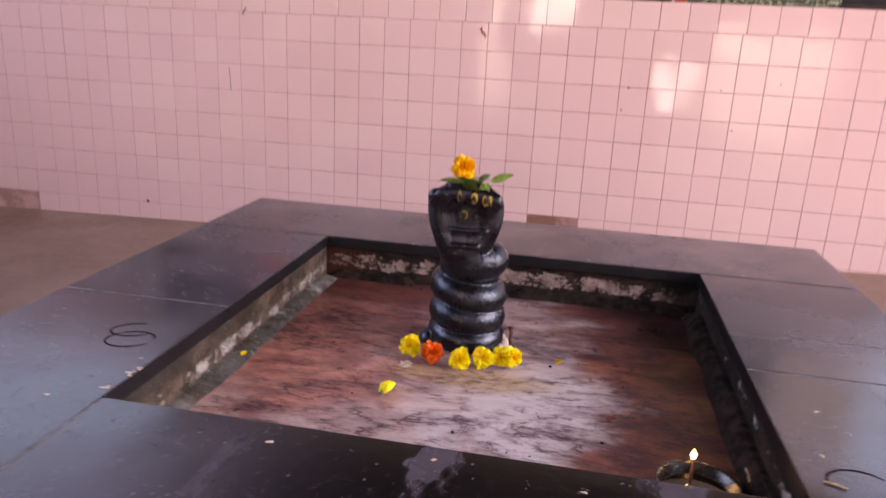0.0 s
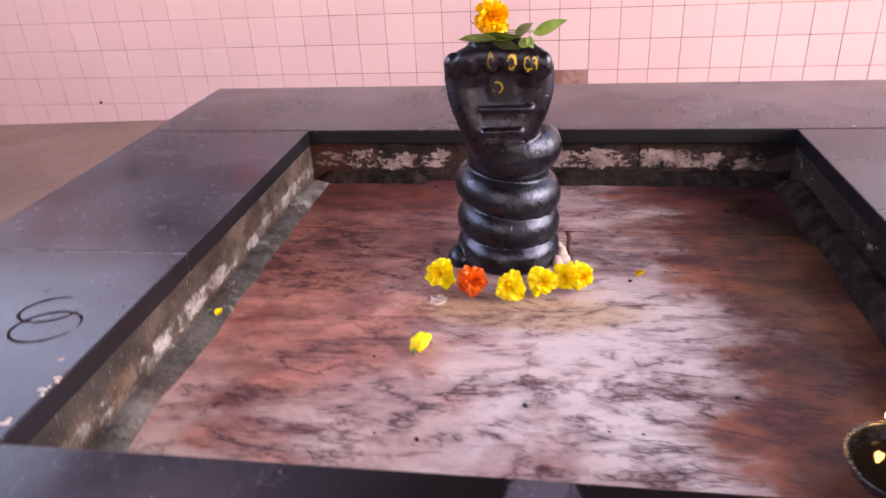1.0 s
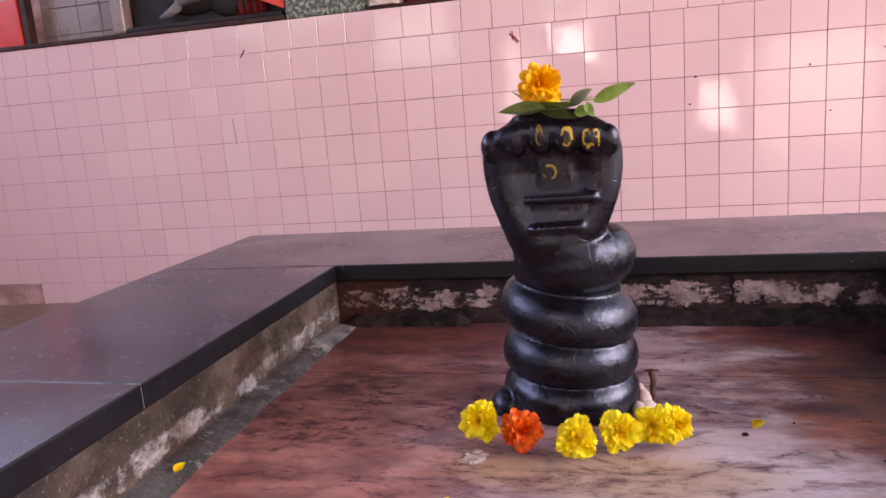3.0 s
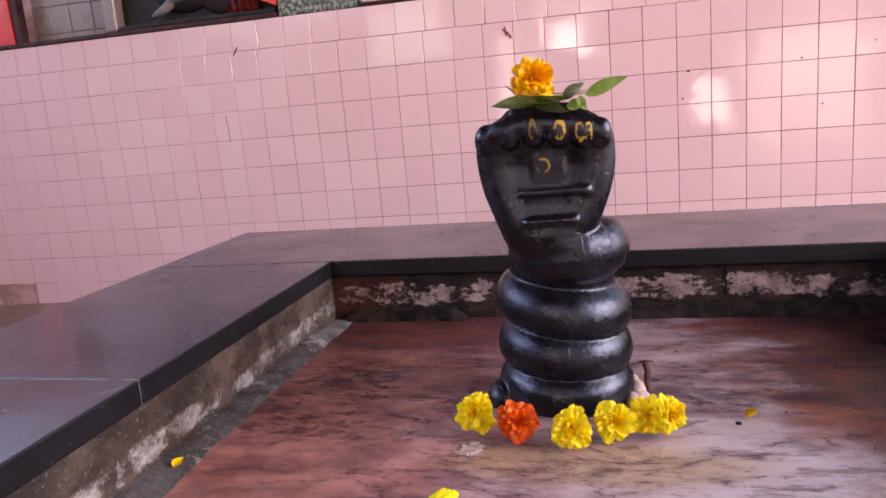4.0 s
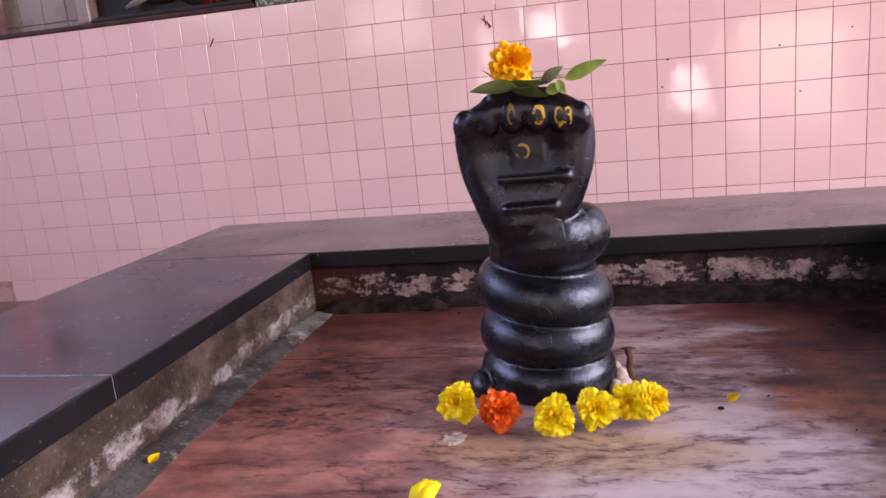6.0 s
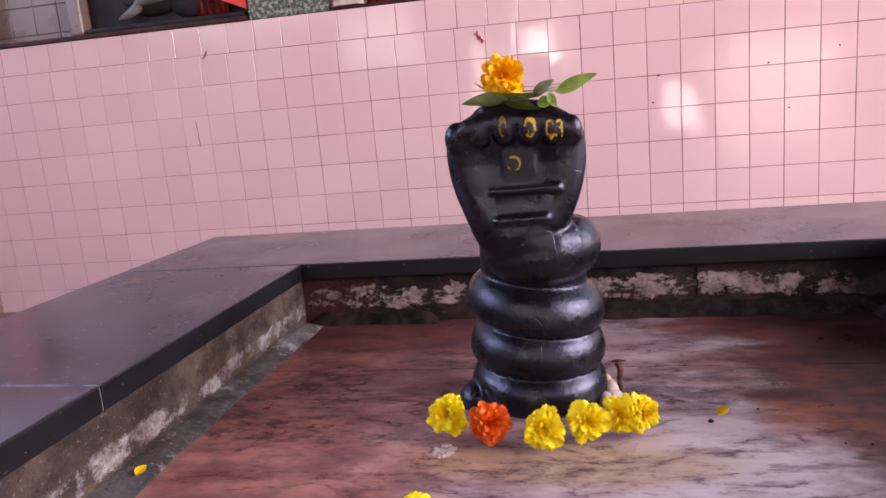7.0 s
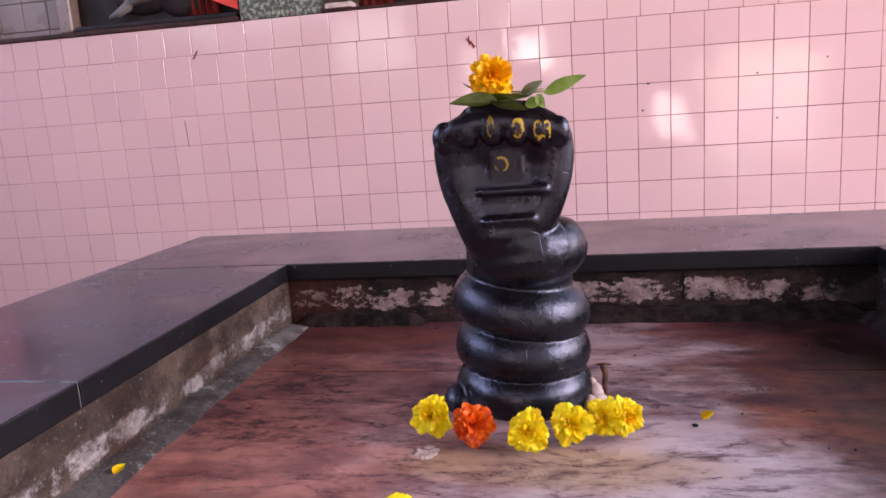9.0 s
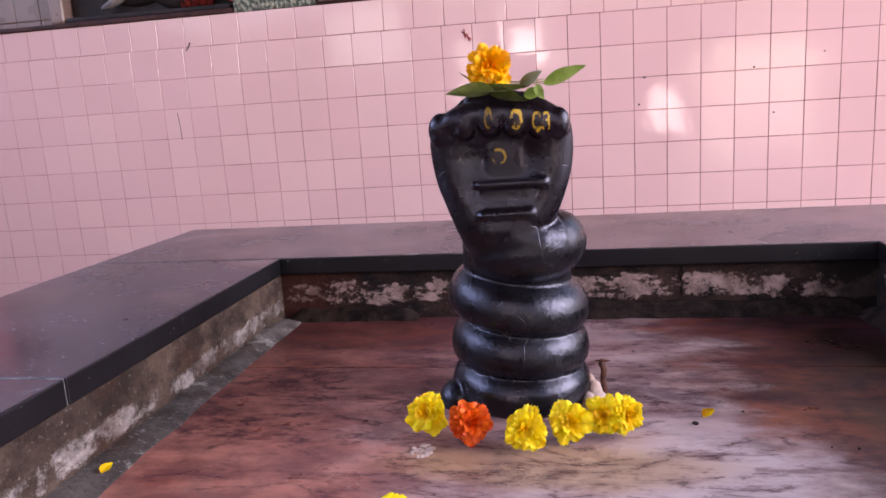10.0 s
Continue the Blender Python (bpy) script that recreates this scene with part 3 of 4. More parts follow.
def make_statue():
    bm = bmesh.new()
    cx = CX - 0.003
    # three heaped coils, each sinking a little to one side
    for z, r, t, tip in ((0.028, 0.070, 0.036, 0.004), (0.092, 0.067, 0.0365, 0.006), (0.159, 0.0665, 0.0375, 0.013)):
        pts = []
        for k in range(57):
            a = 2 * math.pi * k / 56
            pts.append((cx + r * math.cos(a), CY + r * math.sin(a), z - tip * math.cos(a + 0.2)))
        coil(bm, pts, [t] * 57, 1.03)
    tube(bm, [(cx, CY, 0.002), (cx, CY, 0.25)], 0.080, 32)
    # the last coil winds forward into the neck, thickest in front
    pts, radii = [], []
    for k in range(49):
        a = 2 * math.pi * k / 48
        front = max(0.0, math.cos(a + 1.05))
        r = 0.052 + 0.007 * math.cos(a)
        pts.append((cx + 0.003 + r * math.cos(a), CY - 0.004 + r * math.sin(a), 0.236 + 0.010 * math.cos(a + 0.35) - 0.006 * front))
        radii.append(0.035 + 0.0140 * front)
    tube(bm, pts, radii, 24)
    # the neck's shoulder, sloping from the hood into the coil
    tube(bm, [(cx - 0.018, CY - 0.044, 0.330), (cx - 0.014, CY - 0.048, 0.292), (cx + 0.000, CY - 0.054, 0.258), (cx + 0.030, CY - 0.052, 0.240), (cx + 0.058, CY - 0.036, 0.246)], [0.036, 0.044, 0.050, 0.051, 0.046], 24)
    # hood: height, edges on both sides, half its thickness; its face is a dish between two broad rims
    rings, seg = [], 72
    for z, xl, xr, d, y in ((0.205, 0.500, 0.566, 0.024, -0.444), (0.228, 0.486, 0.578, 0.030, -0.448), (0.250, 0.474, 0.590, 0.035, -0.456), (0.270, 0.466, 0.600, 0.035, -0.462), (0.290, 0.459, 0.609, 0.033, -0.464), (0.310, 0.452, 0.617, 0.031, -0.465),
                            (0.330, 0.445, 0.624, 0.029, -0.466), (0.350, 0.4405, 0.629, 0.028, -0.467), (0.370, 0.4375, 0.632, 0.027, -0.467), (0.390, 0.4365, 0.632, 0.027, -0.468), (0.405, 0.438, 0.631, 0.028, -0.469), (0.418, 0.443, 0.627, 0.029, -0.470), (0.428, 0.452, 0.620, 0.028, -0.471), (0.436, 0.466, 0.608, 0.026, -0.471), (0.443, 0.480, 0.596, 0.022, -0.471)):
        mid, half = (xl + xr) / 2, (xr - xl) / 2
        ring = []
        for j in range(seg):
            a = 2 * math.pi * j / seg
            u = math.copysign(abs(math.cos(a)) ** 0.90, math.cos(a))
            v = math.copysign(abs(math.sin(a)) ** 1.0, math.sin(a))
            depth = d * v
            if v < 0:
                face = bell(z, 0.368, 0.056)
                depth = 1.22 * depth + face * 0.0215 * math.exp(-(abs(u) / 0.58) ** 4) * -v
            ring.append(bm.verts.new((mid + half * u, y + depth, z)))
        rings.append(ring)
    for a, b in zip(rings, rings[1:]):
        for j in range(seg):
            bm.faces.new((a[j], a[(j + 1) % seg], b[(j + 1) % seg], b[j]))
    bm.faces.new(rings[0][::-1])
    bm.faces.new(rings[-1])
    # brow that overhangs the dish, and the heads that curl over it like knuckles
    tube(bm, [(x, -0.484, z) for x, z in ((0.456, 0.412), (0.474, 0.421), (0.500, 0.427), (0.535, 0.428), (0.570, 0.426), (0.596, 0.420), (0.614, 0.412))], [0.012, 0.016, 0.018, 0.019, 0.018, 0.016, 0.012], 16)
    for x, z, rx, rz, y in ((0.456, 0.410, 0.0185, 0.024, -0.481), (0.489, 0.418, 0.0175, 0.024, -0.488), (0.5235, 0.421, 0.0185, 0.024, -0.491), (0.5565, 0.419, 0.0180, 0.024, -0.491), (0.588, 0.415, 0.0180, 0.023, -0.488), (0.613, 0.412, 0.0155, 0.021, -0.482)):
        blob(bm, (x, y, z), (rx, 0.0150, rz))
        if 0.47 < x < 0.60:
            tube(bm, [(x, y + 0.004, z + 0.2 * rz), (x * 0.94 + 0.0325, y + 0.016, z + 0.75 * rz), (x * 0.90 + 0.0535, y + 0.034, z + 0.95 * rz)], [rx * 0.85, rx * 0.9, rx * 0.8], 12)
    # low crown on which the leaves lie
    tube(bm, [(0.484, -0.468, 0.434), (0.500, -0.474, 0.438), (0.535, -0.476, 0.439), (0.572, -0.474, 0.435), (0.590, -0.468, 0.430)], [0.012, 0.020, 0.021, 0.020, 0.012], 16)
    # raised panel down the middle of the throat and two belly plates across it
    box(bm, (0.514, -0.4840, 0.338), (0.566, -0.460, 0.398), 0.006)
    box(bm, (0.505, -0.4935, 0.302), (0.574, -0.460, 0.330), 0.004)
    box(bm, (0.509, -0.4990, 0.262), (0.562, -0.455, 0.288), 0.005)
    for z, x0, x1, y, rise in ((0.3345, 0.498, 0.594, -0.4960, 0.001), (0.2935, 0.501, 0.576, -0.5010, 0.002)):
        tube(bm, [(x0, y + 0.006, z - 0.001), (x0 + 0.006, y + 0.002, z), (x1 - 0.008, y + 0.002, z + rise), (x1, y + 0.004, z + rise)], [0.0035, 0.0058, 0.0058, 0.0045], 12)
        blob(bm, (x1 - 0.003, y + 0.005, z + rise - 0.001), (0.0075, 0.007, 0.0085), 12)
    # mortar at the foot
    blob(bm, (cx - 0.090, CY - 0.040, 0.008), (0.034, 0.035, 0.030))
    blob(bm, (cx, CY - 0.005, 0.004), (0.094, 0.090, 0.02))
    ob = mesh_ob("snake_statue", bm, stone_black(), smooth=True)
    rm = ob.modifiers.new("solid", "REMESH")
    rm.mode, rm.voxel_size, rm.use_smooth_shade = "VOXEL", 0.0018, True
    sm = ob.modifiers.new("worn", "SMOOTH")
    sm.factor, sm.iterations = 0.5, 22
    tagged(ob, "oiled black stone cobra with spread hood on heaped coils", "statue")
    return ob


make_statue()


# ---- flowers and leaves ----
def petal_material(name, a, b, glow=0.25):
    n = Nodes(name)
    f = n.noise(60, 4)
    r = n.rand()
    c = n.mix(n.math("ADD", n.math("MULTIPLY", f, 0.5), n.math("MULTIPLY", r, 0.5)), a, b)
    x, y = n.axis(0), n.axis(1)
    out = n.math("SQRT", n.math("ADD", n.math("MULTIPLY", x, x), n.math("MULTIPLY", y, y)))
    c = n.mix(n.span(out, 0.004, 0.018, 0.40, 0.0), c, tuple(v * k for v, k in zip(a, (0.85, 0.55, 0.5))))
    n.bump(f, 0.3, 0.0006)
    n.put(n.bsdf, "Subsurface Weight", 0.4)
    n.put(n.bsdf, "Subsurface Radius", (0.01, 0.006, 0.002))
    return n.done(c, 0.55, 0.0, 0.3)


YELLOW = petal_material("yellow_petals", (0.96, 0.60, 0.005), (1.0, 0.80, 0.025))
AMBER = petal_material("amber_petals", (0.96, 0.36, 0.002), (1.0, 0.53, 0.008))
ORANGE = petal_material("orange_petals", (0.62, 0.030, 0.002), (0.95, 0.17, 0.004))
GREEN = simple("calyx_green", (0.06, 0.12, 0.02), (0.12, 0.20, 0.04), 60, 0.5, 0.2)


def leaf_material():
    n = Nodes("leaf_green")
    f = n.noise(40, 4)
    c = n.mix(n.span(f, 0.3, 0.7), (0.10, 0.17, 0.018), (0.23, 0.32, 0.055))
    n.bump(n.noise(120, 2), 0.25, 0.0005)
    n.put(n.bsdf, "Subsurface Weight", 0.3)
    n.put(n.bsdf, "Subsurface Radius", (0.004, 0.006, 0.001))
    return n.done(c, 0.4, 0.0, 0.45)


LEAF = leaf_material()


def marigold(at, radius, facing, material, seed, label, dome=0.7, squash=1.0):
    """A ruffled marigold head: rings of frilled fan-shaped petals over a calyx; facing: the way its face looks."""
    rnd = random.Random(seed)
    head = empty("marigold")
    lobes = rnd.choice((3, 4, 5))
    phase = rnd.uniform(0, 6.28)
    for ring, (count, reach, lean) in enumerate(((12, 0.96, -8), (14, 1.0, 10), (14, 0.95, 26), (13, 0.88, 40), (11, 0.80, 54), (9, 0.70, 68), (7, 0.58, 82))):
        for k in range(count):
            a = 2 * math.pi * (k + 0.5 * (ring % 2) + rnd.uniform(-0.28, 0.28)) / count
            length = radius * reach * rnd.uniform(0.80, 1.08) * (1 + 0.09 * math.sin(lobes * a + phase) * (ring < 4))
            wide = radius * rnd.uniform(0.40, 0.58) * (0.5 + 0.5 * reach)
            up = radians(lean + rnd.uniform(-13, 13))
            curl = radians(rnd.uniform(18, 52))
            frill, turn = rnd.uniform(2.6, 4.2), rnd.uniform(0, 6.28)
            side = Vector((-math.sin(a), math.cos(a), rnd.uniform(-0.3, 0.3))).normalized()
            bm = bmesh.new()
            rows, p, last = [], Vector((0, 0, 0)), 0.0
            for f, w in ((0.15, 0.28), (0.50, 0.66), (0.75, 0.94), (0.90, 1.02), (1.0, 0.90)):
                e = up + curl * (0.35 - f)
                way = Vector((math.cos(a) * math.cos(e), math.sin(a) * math.cos(e), math.sin(e) * (0.55 + 0.5 * dome)))
                p = p + way * length * (f - last)
                last = f
                lift = Vector((0, 0, 1)) if e < 0.8 else Vector((math.cos(a), math.sin(a), 0.2))
                row = []
                for u in (-1, -0.66, -0.33, 0, 0.33, 0.66, 1):
                    back = way * length * 0.10 * u * u * f
                    wave = lift * (wide * 0.18 * math.sin(u * frill + turn) * f * f - wide * 0.10 * u * u * f)
                    notch = way * length * 0.05 * math.cos(u * 9.5 + turn) * (f == 1.0)
                    row.append(bm.verts.new(p - back + side * (u * w * wide * 0.5) + wave + notch))
                rows.append(row)
            for r0, r1 in zip(rows, rows[1:]):
                for j in range(6):
                    bm.faces.new((r0[j], r0[j + 1], r1[j + 1], r1[j]))
            part("petal", bm, material, head, smooth=True)
    head.matrix_basis = Matrix.Translation(at) @ Vector(facing).to_track_quat("Z", "Y").to_matrix().to_4x4() @ Matrix.Diagonal((1, squash, 1, 1))
    bm = bmesh.new()
    tube(bm, [(0, 0, -0.42 * radius), (0, 0, -0.3 * radius), (0, 0, 0.0), (0, 0, 0.2 * radius)], [0.09 * radius, 0.22 * radius, 0.32 * radius, 0.30 * radius], 12)
    part("calyx", bm, GREEN, head, "green calyx", True)
    return tagged(head, label, "flower", "marigolds")


def make_flowers():
    f = "on the marble at the statue's foot"
    marigold((0.424, -0.550, 0.030), 0.031, (-0.15, -0.9, 0.45), YELLOW, 1, "bright yellow marigold head " + f)
    marigold((0.487, -0.575, 0.030), 0.0305, (0.25, -0.9, 0.4), ORANGE, 2, "deep orange marigold head " + f)
    marigold((0.560, -0.592, 0.028), 0.029, (-0.1, -0.9, 0.5), YELLOW, 3, "bright yellow marigold head " + f)
    marigold((0.615, -0.568, 0.029), 0.029, (0.1, -0.95, 0.4), YELLOW, 4, "bright yellow marigold head " + f)
    marigold((0.662, -0.548, 0.030), 0.028, (-0.3, -0.9, 0.35), YELLOW, 5, "bright yellow marigold head " + f)
    marigold((0.688, -0.545, 0.029), 0.027, (0.45, -0.85, 0.35), YELLOW, 6, "bright yellow marigold head " + f)
    marigold((0.525, -0.470, 0.489), 0.033, (0.05, -0.97, 0.25), AMBER, 7, "amber marigold head on leaves atop the statue", 1.2)
    # a single fallen bud of petals
    bm = bmesh.new()
    for k in range(7):
        a = k - 3
        tube(bm, [(a * 0.002, 0, 0.010), (a * 0.003, 0.018, 0.014 + 0.001 * (k % 3)), (a * 0.0032, 0.040, 0.012 + 0.0015 * (k % 2))], [0.004, 0.0075, 0.003], 8)
    bud = mesh_ob("flower_bud", bm, YELLOW, smooth=True)
    bud.matrix_basis = pose(0.413, -0.778, 0.0, 8, 0, -18)
    tagged(bud, "closed yellow flower bud lying on the marble", "flower bud")
    bm = bmesh.new()
    tube(bm, [(0, -0.006, 0.008), (0, 0.002, 0.010)], [0.003, 0.0055], 8)
    part("calyx", bm, GREEN, bud, "pale green calyx")


make_flowers()


def leaf_mesh(length, wide, droop, cup, seed):
    rnd = random.Random(seed)
    bm = bmesh.new()
    n = 12
    rows = []
    for k in range(n + 1):
        f = k / n
        w = wide * 0.5 * (math.sin(math.pi * f ** 0.8) ** 0.85 * (1 - 0.25 * f) + 0.015)
        bend = droop * f * f
        sway = 0.06 * length * math.sin(f * 3 + seed)
        row = []
        for u in (-1, -0.5, 0, 0.5, 1):
            row.append(bm.verts.new((length * f, u * w + sway, bend + cup * abs(u) * w + 0.03 * w * math.sin(9 * f + seed) * abs(u) + rnd.uniform(-1, 1) * 0.0002)))
        rows.append(row)
    for r0, r1 in zip(rows, rows[1:]):
        for j in range(4):
            bm.faces.new((r0[j], r0[j + 1], r1[j + 1], r1[j]))
    geom = bmesh.ops.solidify(bm, geom=bm.faces[:], thickness=0.0006)
    return bm


def make_leaves():
    y = -0.474
    for (x, dy, z, rx, ry, rz), ln, wd, dr, cp, s in (
        ((0.534, -0.028, 0.4555, 42, 3, 182), 0.066, 0.030, 0.010, 0.35, 1),
        ((0.524, -0.030, 0.4545, 40, 8, -4), 0.052, 0.026, -0.004, 0.25, 2),
        ((0.508, -0.020, 0.462, 34, 2, 4), 0.070, 0.022, 0.002, 0.25, 3),
        ((0.512, 0.004, 0.464, 20, -32, 172), 0.036, 0.014, 0.002, 0.3, 4),
        ((0.500, -0.012, 0.461, 24, 12, 196), 0.034, 0.020, 0.004, 0.4, 8),
    ):
        ob = mesh_ob("leaf", leaf_mesh(ln, wd, dr, cp, s), LEAF, smooth=True)
        ob.matrix_basis = pose(x, y + dy, z, rx, ry, rz)
        tagged(ob, "fresh green pointed leaf laid on the statue's crown", "leaf", "leaves on the statue")
    sprig = tagged(empty("leaf_sprig", (0.56, y, 0.462)), "green sprig with pointed leaves laid on the statue's crown", "sprig")
    bm = bmesh.new()
    tube(bm, [(-0.02, 0, 0.002), (0.02, -0.006, 0.003), (0.054, -0.010, 0.004)], [0.0012, 0.0011, 0.0008], 6)
    part("stem", bm, LEAF, sprig)
    bm = bmesh.new()
    tube(bm, [(-0.01, 0, 0.006), (0.018, -0.004, 0.005), (0.036, -0.010, 0.007)], [0.001, 0.0009, 0.0006], 6)
    part("stem", bm, LEAF, sprig)
    for m, ln, wd, s in ((pose(0.034, -0.008, 0.003, 50, -13, 4), 0.060, 0.026, 5), (pose(0.004, -0.010, -0.002, 62, -30, 6), 0.036, 0.019, 6), (pose(0.010, -0.028, -0.013, 58, -4, -10), 0.026, 0.020, 7), (pose(0.026, -0.030, 0.000, 64, 62, -6), 0.022, 0.014, 9)):
        ob = part("leaf", leaf_mesh(ln, wd, 0.002, 0.15, s), LEAF, sprig, smooth=True)
        ob.matrix_basis = m


make_leaves()


# ---- the lamp and small litter ----
BLACK_CLAY = simple("oily_black_clay", (0.008, 0.008, 0.010), (0.03, 0.028, 0.03), 40, 0.22, 0.3)
STICK = simple("pale_wood_stick", (0.35, 0.22, 0.12), (0.55, 0.40, 0.25), 90, 0.7, 0.3)
TWIG = simple("dark_burnt_twig", (0.030, 0.009, 0.006), (0.17, 0.050, 0.026), 60, 0.7, 0.5)
CHALK = simple("pinkish_lime_mortar", (0.42, 0.28, 0.24), (0.62, 0.48, 0.42), 50, 0.9, 0.5)
CRUMB = simple("dark_crumb", (0.01, 0.008, 0.008), (0.04, 0.03, 0.03), 90, 0.8, 0.3)
INK = simple("oil_ring_stain", (0.006, 0.002, 0.003), (0.030, 0.006, 0.008), 60, 0.85, 0.2, spec=0.15)
RING_ASH = simple("ash_on_rim", (0.18, 0.14, 0.11), (0.34, 0.28, 0.22), 120, 0.9, 0.5)


def lathe(bm, profile, seg=48):
    rings = [[bm.verts.new((r * math.cos(2 * math.pi * j / seg), r * math.sin(2 * math.pi * j / seg), z)) for j in range(seg)] for r, z in profile]
    for a, b in zip(rings, rings[1:]):
        for j in range(seg):
            bm.faces.new((a[j], a[(j + 1) % seg], b[(j + 1) % seg], b[j]))
    bm.faces.new(rings[0][::-1])
    bm.faces.new(rings[-1])
    return bm


def make_lamp():
    lamp = tagged(empty("oil_lamp", (1.075, -1.008, 0.0)), "black clay oil lamp with a burning wick on the marble", "oil lamp")
    part("bowl", lathe(bmesh.new(), ((0.035, 0.0), (0.050, 0.004), (0.066, 0.016), (0.075, 0.033), (0.0765, 0.037), (0.0745, 0.038), (0.0715, 0.035), (0.066, 0.022), (0.052, 0.012))), BLACK_CLAY, lamp, smooth=True)
    n = Nodes("lamp_oil")
    part("oil", lathe(bmesh.new(), ((0.063, 0.0175), (0.065, 0.0185)), 40), n.done((0.012, 0.008, 0.005), 0.03, 0.0, 0.6), lamp, "dark glossy lamp oil")
    bm = bmesh.new()
    tube(bm, [(-0.012, 0.02, 0.020), (-0.006, 0.045, 0.026), (-0.002, 0.066, 0.040), (-0.002, 0.070, 0.046)], [0.003, 0.003, 0.0028, 0.0018], 8)
    part("wick", bm, TWIG, lamp, "charred cotton wick")
    n = Nodes("flame")
    n.put(n.bsdf, "Emission Color", (1.0, 0.62, 0.22, 1))
    n.put(n.bsdf, "Emission Strength", 9.0)
    bm = lathe(bmesh.new(), ((0.0015, 0.0), (0.0048, 0.004), (0.0062, 0.009), (0.0050, 0.015), (0.0025, 0.021), (0.0005, 0.025)), 16)
    fl = part("flame", bm, n.done((0.9, 0.5, 0.1), 0.8), lamp, "small bright flame", True)
    fl.matrix_basis = pose(-0.002, 0.070, 0.045) @ Matrix.Diagonal((0.85, 0.85, 0.85, 1))
    rnd = random.Random(8)
    bm = bmesh.new()
    for k in range(46):
        a = rnd.uniform(radians(60), radians(200))
        blob(bm, (0.0745 * math.cos(a), 0.0745 * math.sin(a), 0.0385), (rnd.uniform(0.0008, 0.002),) * 3, 6)
    part("ash", bm, RING_ASH, lamp, "pale ash crust on the rim")


make_lamp()


def stick(name, a, b, r, material, label, category):
    bm = bmesh.new()
    a, b = Vector(a), Vector(b)
    mid = (a + b) / 2 + Vector((0.002, 0.001, 0.001))
    tube(bm, [a, mid, b], [r, r * 1.1, r * 0.9], 8)
    return tagged(mesh_ob(name, bm, material), label, category)


def make_litter():
    for a, b in (((1.150, -0.945, 0.008), (1.163, -0.990, 0.006)), ((1.163, -0.990, 0.005), (1.175, -1.020, 0.004)), ((1.165, -0.95, 0.05), (1.172, -0.965, 0.03))):
        stick("match_stick", a, b, 0.0018, STICK, "burnt pale match stick beside the oil lamp", "match")
    stick("match_stick", (1.238, -1.115, LIP + 0.002), (1.268, -1.128, LIP + 0.002), 0.002, STICK, "pale match stick lying on the black slab", "match")
    # stump of an incense stick in a lump of mortar
    bm = bmesh.new()
    blob(bm, (0, 0, 0.004), (0.014, 0.018, 0.022), 12)
    blob(bm, (0.004, -0.012, 0.002), (0.016, 0.016, 0.012), 12)
    blob(bm, (-0.008, -0.030, 0.002), (0.012, 0.018, 0.016), 12)
    blob(bm, (-0.004, 0.006, 0.010), (0.009, 0.010, 0.024), 12)
    holder = tagged(mesh_ob("mortar_lump", bm, CHALK, smooth=True), "pinkish mortar lump at the statue's foot", "mortar lump")
    holder.location = (0.652, -0.415, 0.0)
    bm = bmesh.new()
    tube(bm, [(0.002, 0, 0.0), (-0.001, 0.002, 0.018), (0.001, 0.004, 0.034), (-0.003, 0.006, 0.046)], [0.0050, 0.0042, 0.0048, 0.0052], 8)
    tube(bm, [(-0.013, 0.006, 0.0475), (-0.002, 0.006, 0.0485), (0.010, 0.006, 0.0480)], [0.0012, 0.0028, 0.001], 6)
    tw = tagged(mesh_ob("burnt_twig", bm, TWIG), "burnt dark twig standing beside the statue", "twig")
    tw.location = (0.668, -0.400, 0.0)
    # petals and crumbs
    for k, (x, y, turn, size) in enumerate(((0.795, -0.495, 30, 0.013), (0.028, -0.700, 80, 0.012))):
        bm = leaf_mesh(size * 1.6, size * 1.2, 0.002, 0.5, k)
        ob = mesh_ob("petal", bm, YELLOW, smooth=True)
        ob.matrix_basis = pose(x, y, 0.004 if k != 1 else 0.012, 20, -15, turn)
        tagged(ob, "fallen yellow petal on the marble", "petal")
    # lime that has crumbled off beside the flowers
    rnd = random.Random(14)
    bm = bmesh.new()
    for _ in range(16):
        blob(bm, (rnd.gauss(0, 0.009), rnd.gauss(0, 0.010), 0.0005), (rnd.uniform(0.003, 0.008), rnd.uniform(0.003, 0.007), rnd.uniform(0.0004, 0.0011)), 8)
    ob = mesh_ob("lime_crumbs", bm, CHALK, smooth=True)
    ob.location = (0.424, -0.604, 0.0)
    tagged(ob, "pale crumbled lime patch on the marble beside a marigold", "lime")
    rnd = random.Random(3)
    spots = [(0.599, -0.895), (0.908, -0.852), (0.451, -0.981), (0.783, -0.51)] + [(rnd.uniform(0.08, 1.1), rnd.uniform(-1.0, -0.1)) for _ in range(14)]
    for k, (x, y) in enumerate(spots):
        r = 0.0045 if k < 4 else rnd.uniform(0.001, 0.0025)
        bm = bmesh.new()
        blob(bm, (0, 0, r * 0.4), (r, r * 0.7, r * 0.6), 8)
        ob = mesh_ob("crumb", bm, CRUMB)
        ob.matrix_basis = pose(x, y, 0, 0, 0, rnd.uniform(0, 180))
        tagged(ob, "dark crumb on the marble", "crumb", "crumbs on the marble")


make_litter()


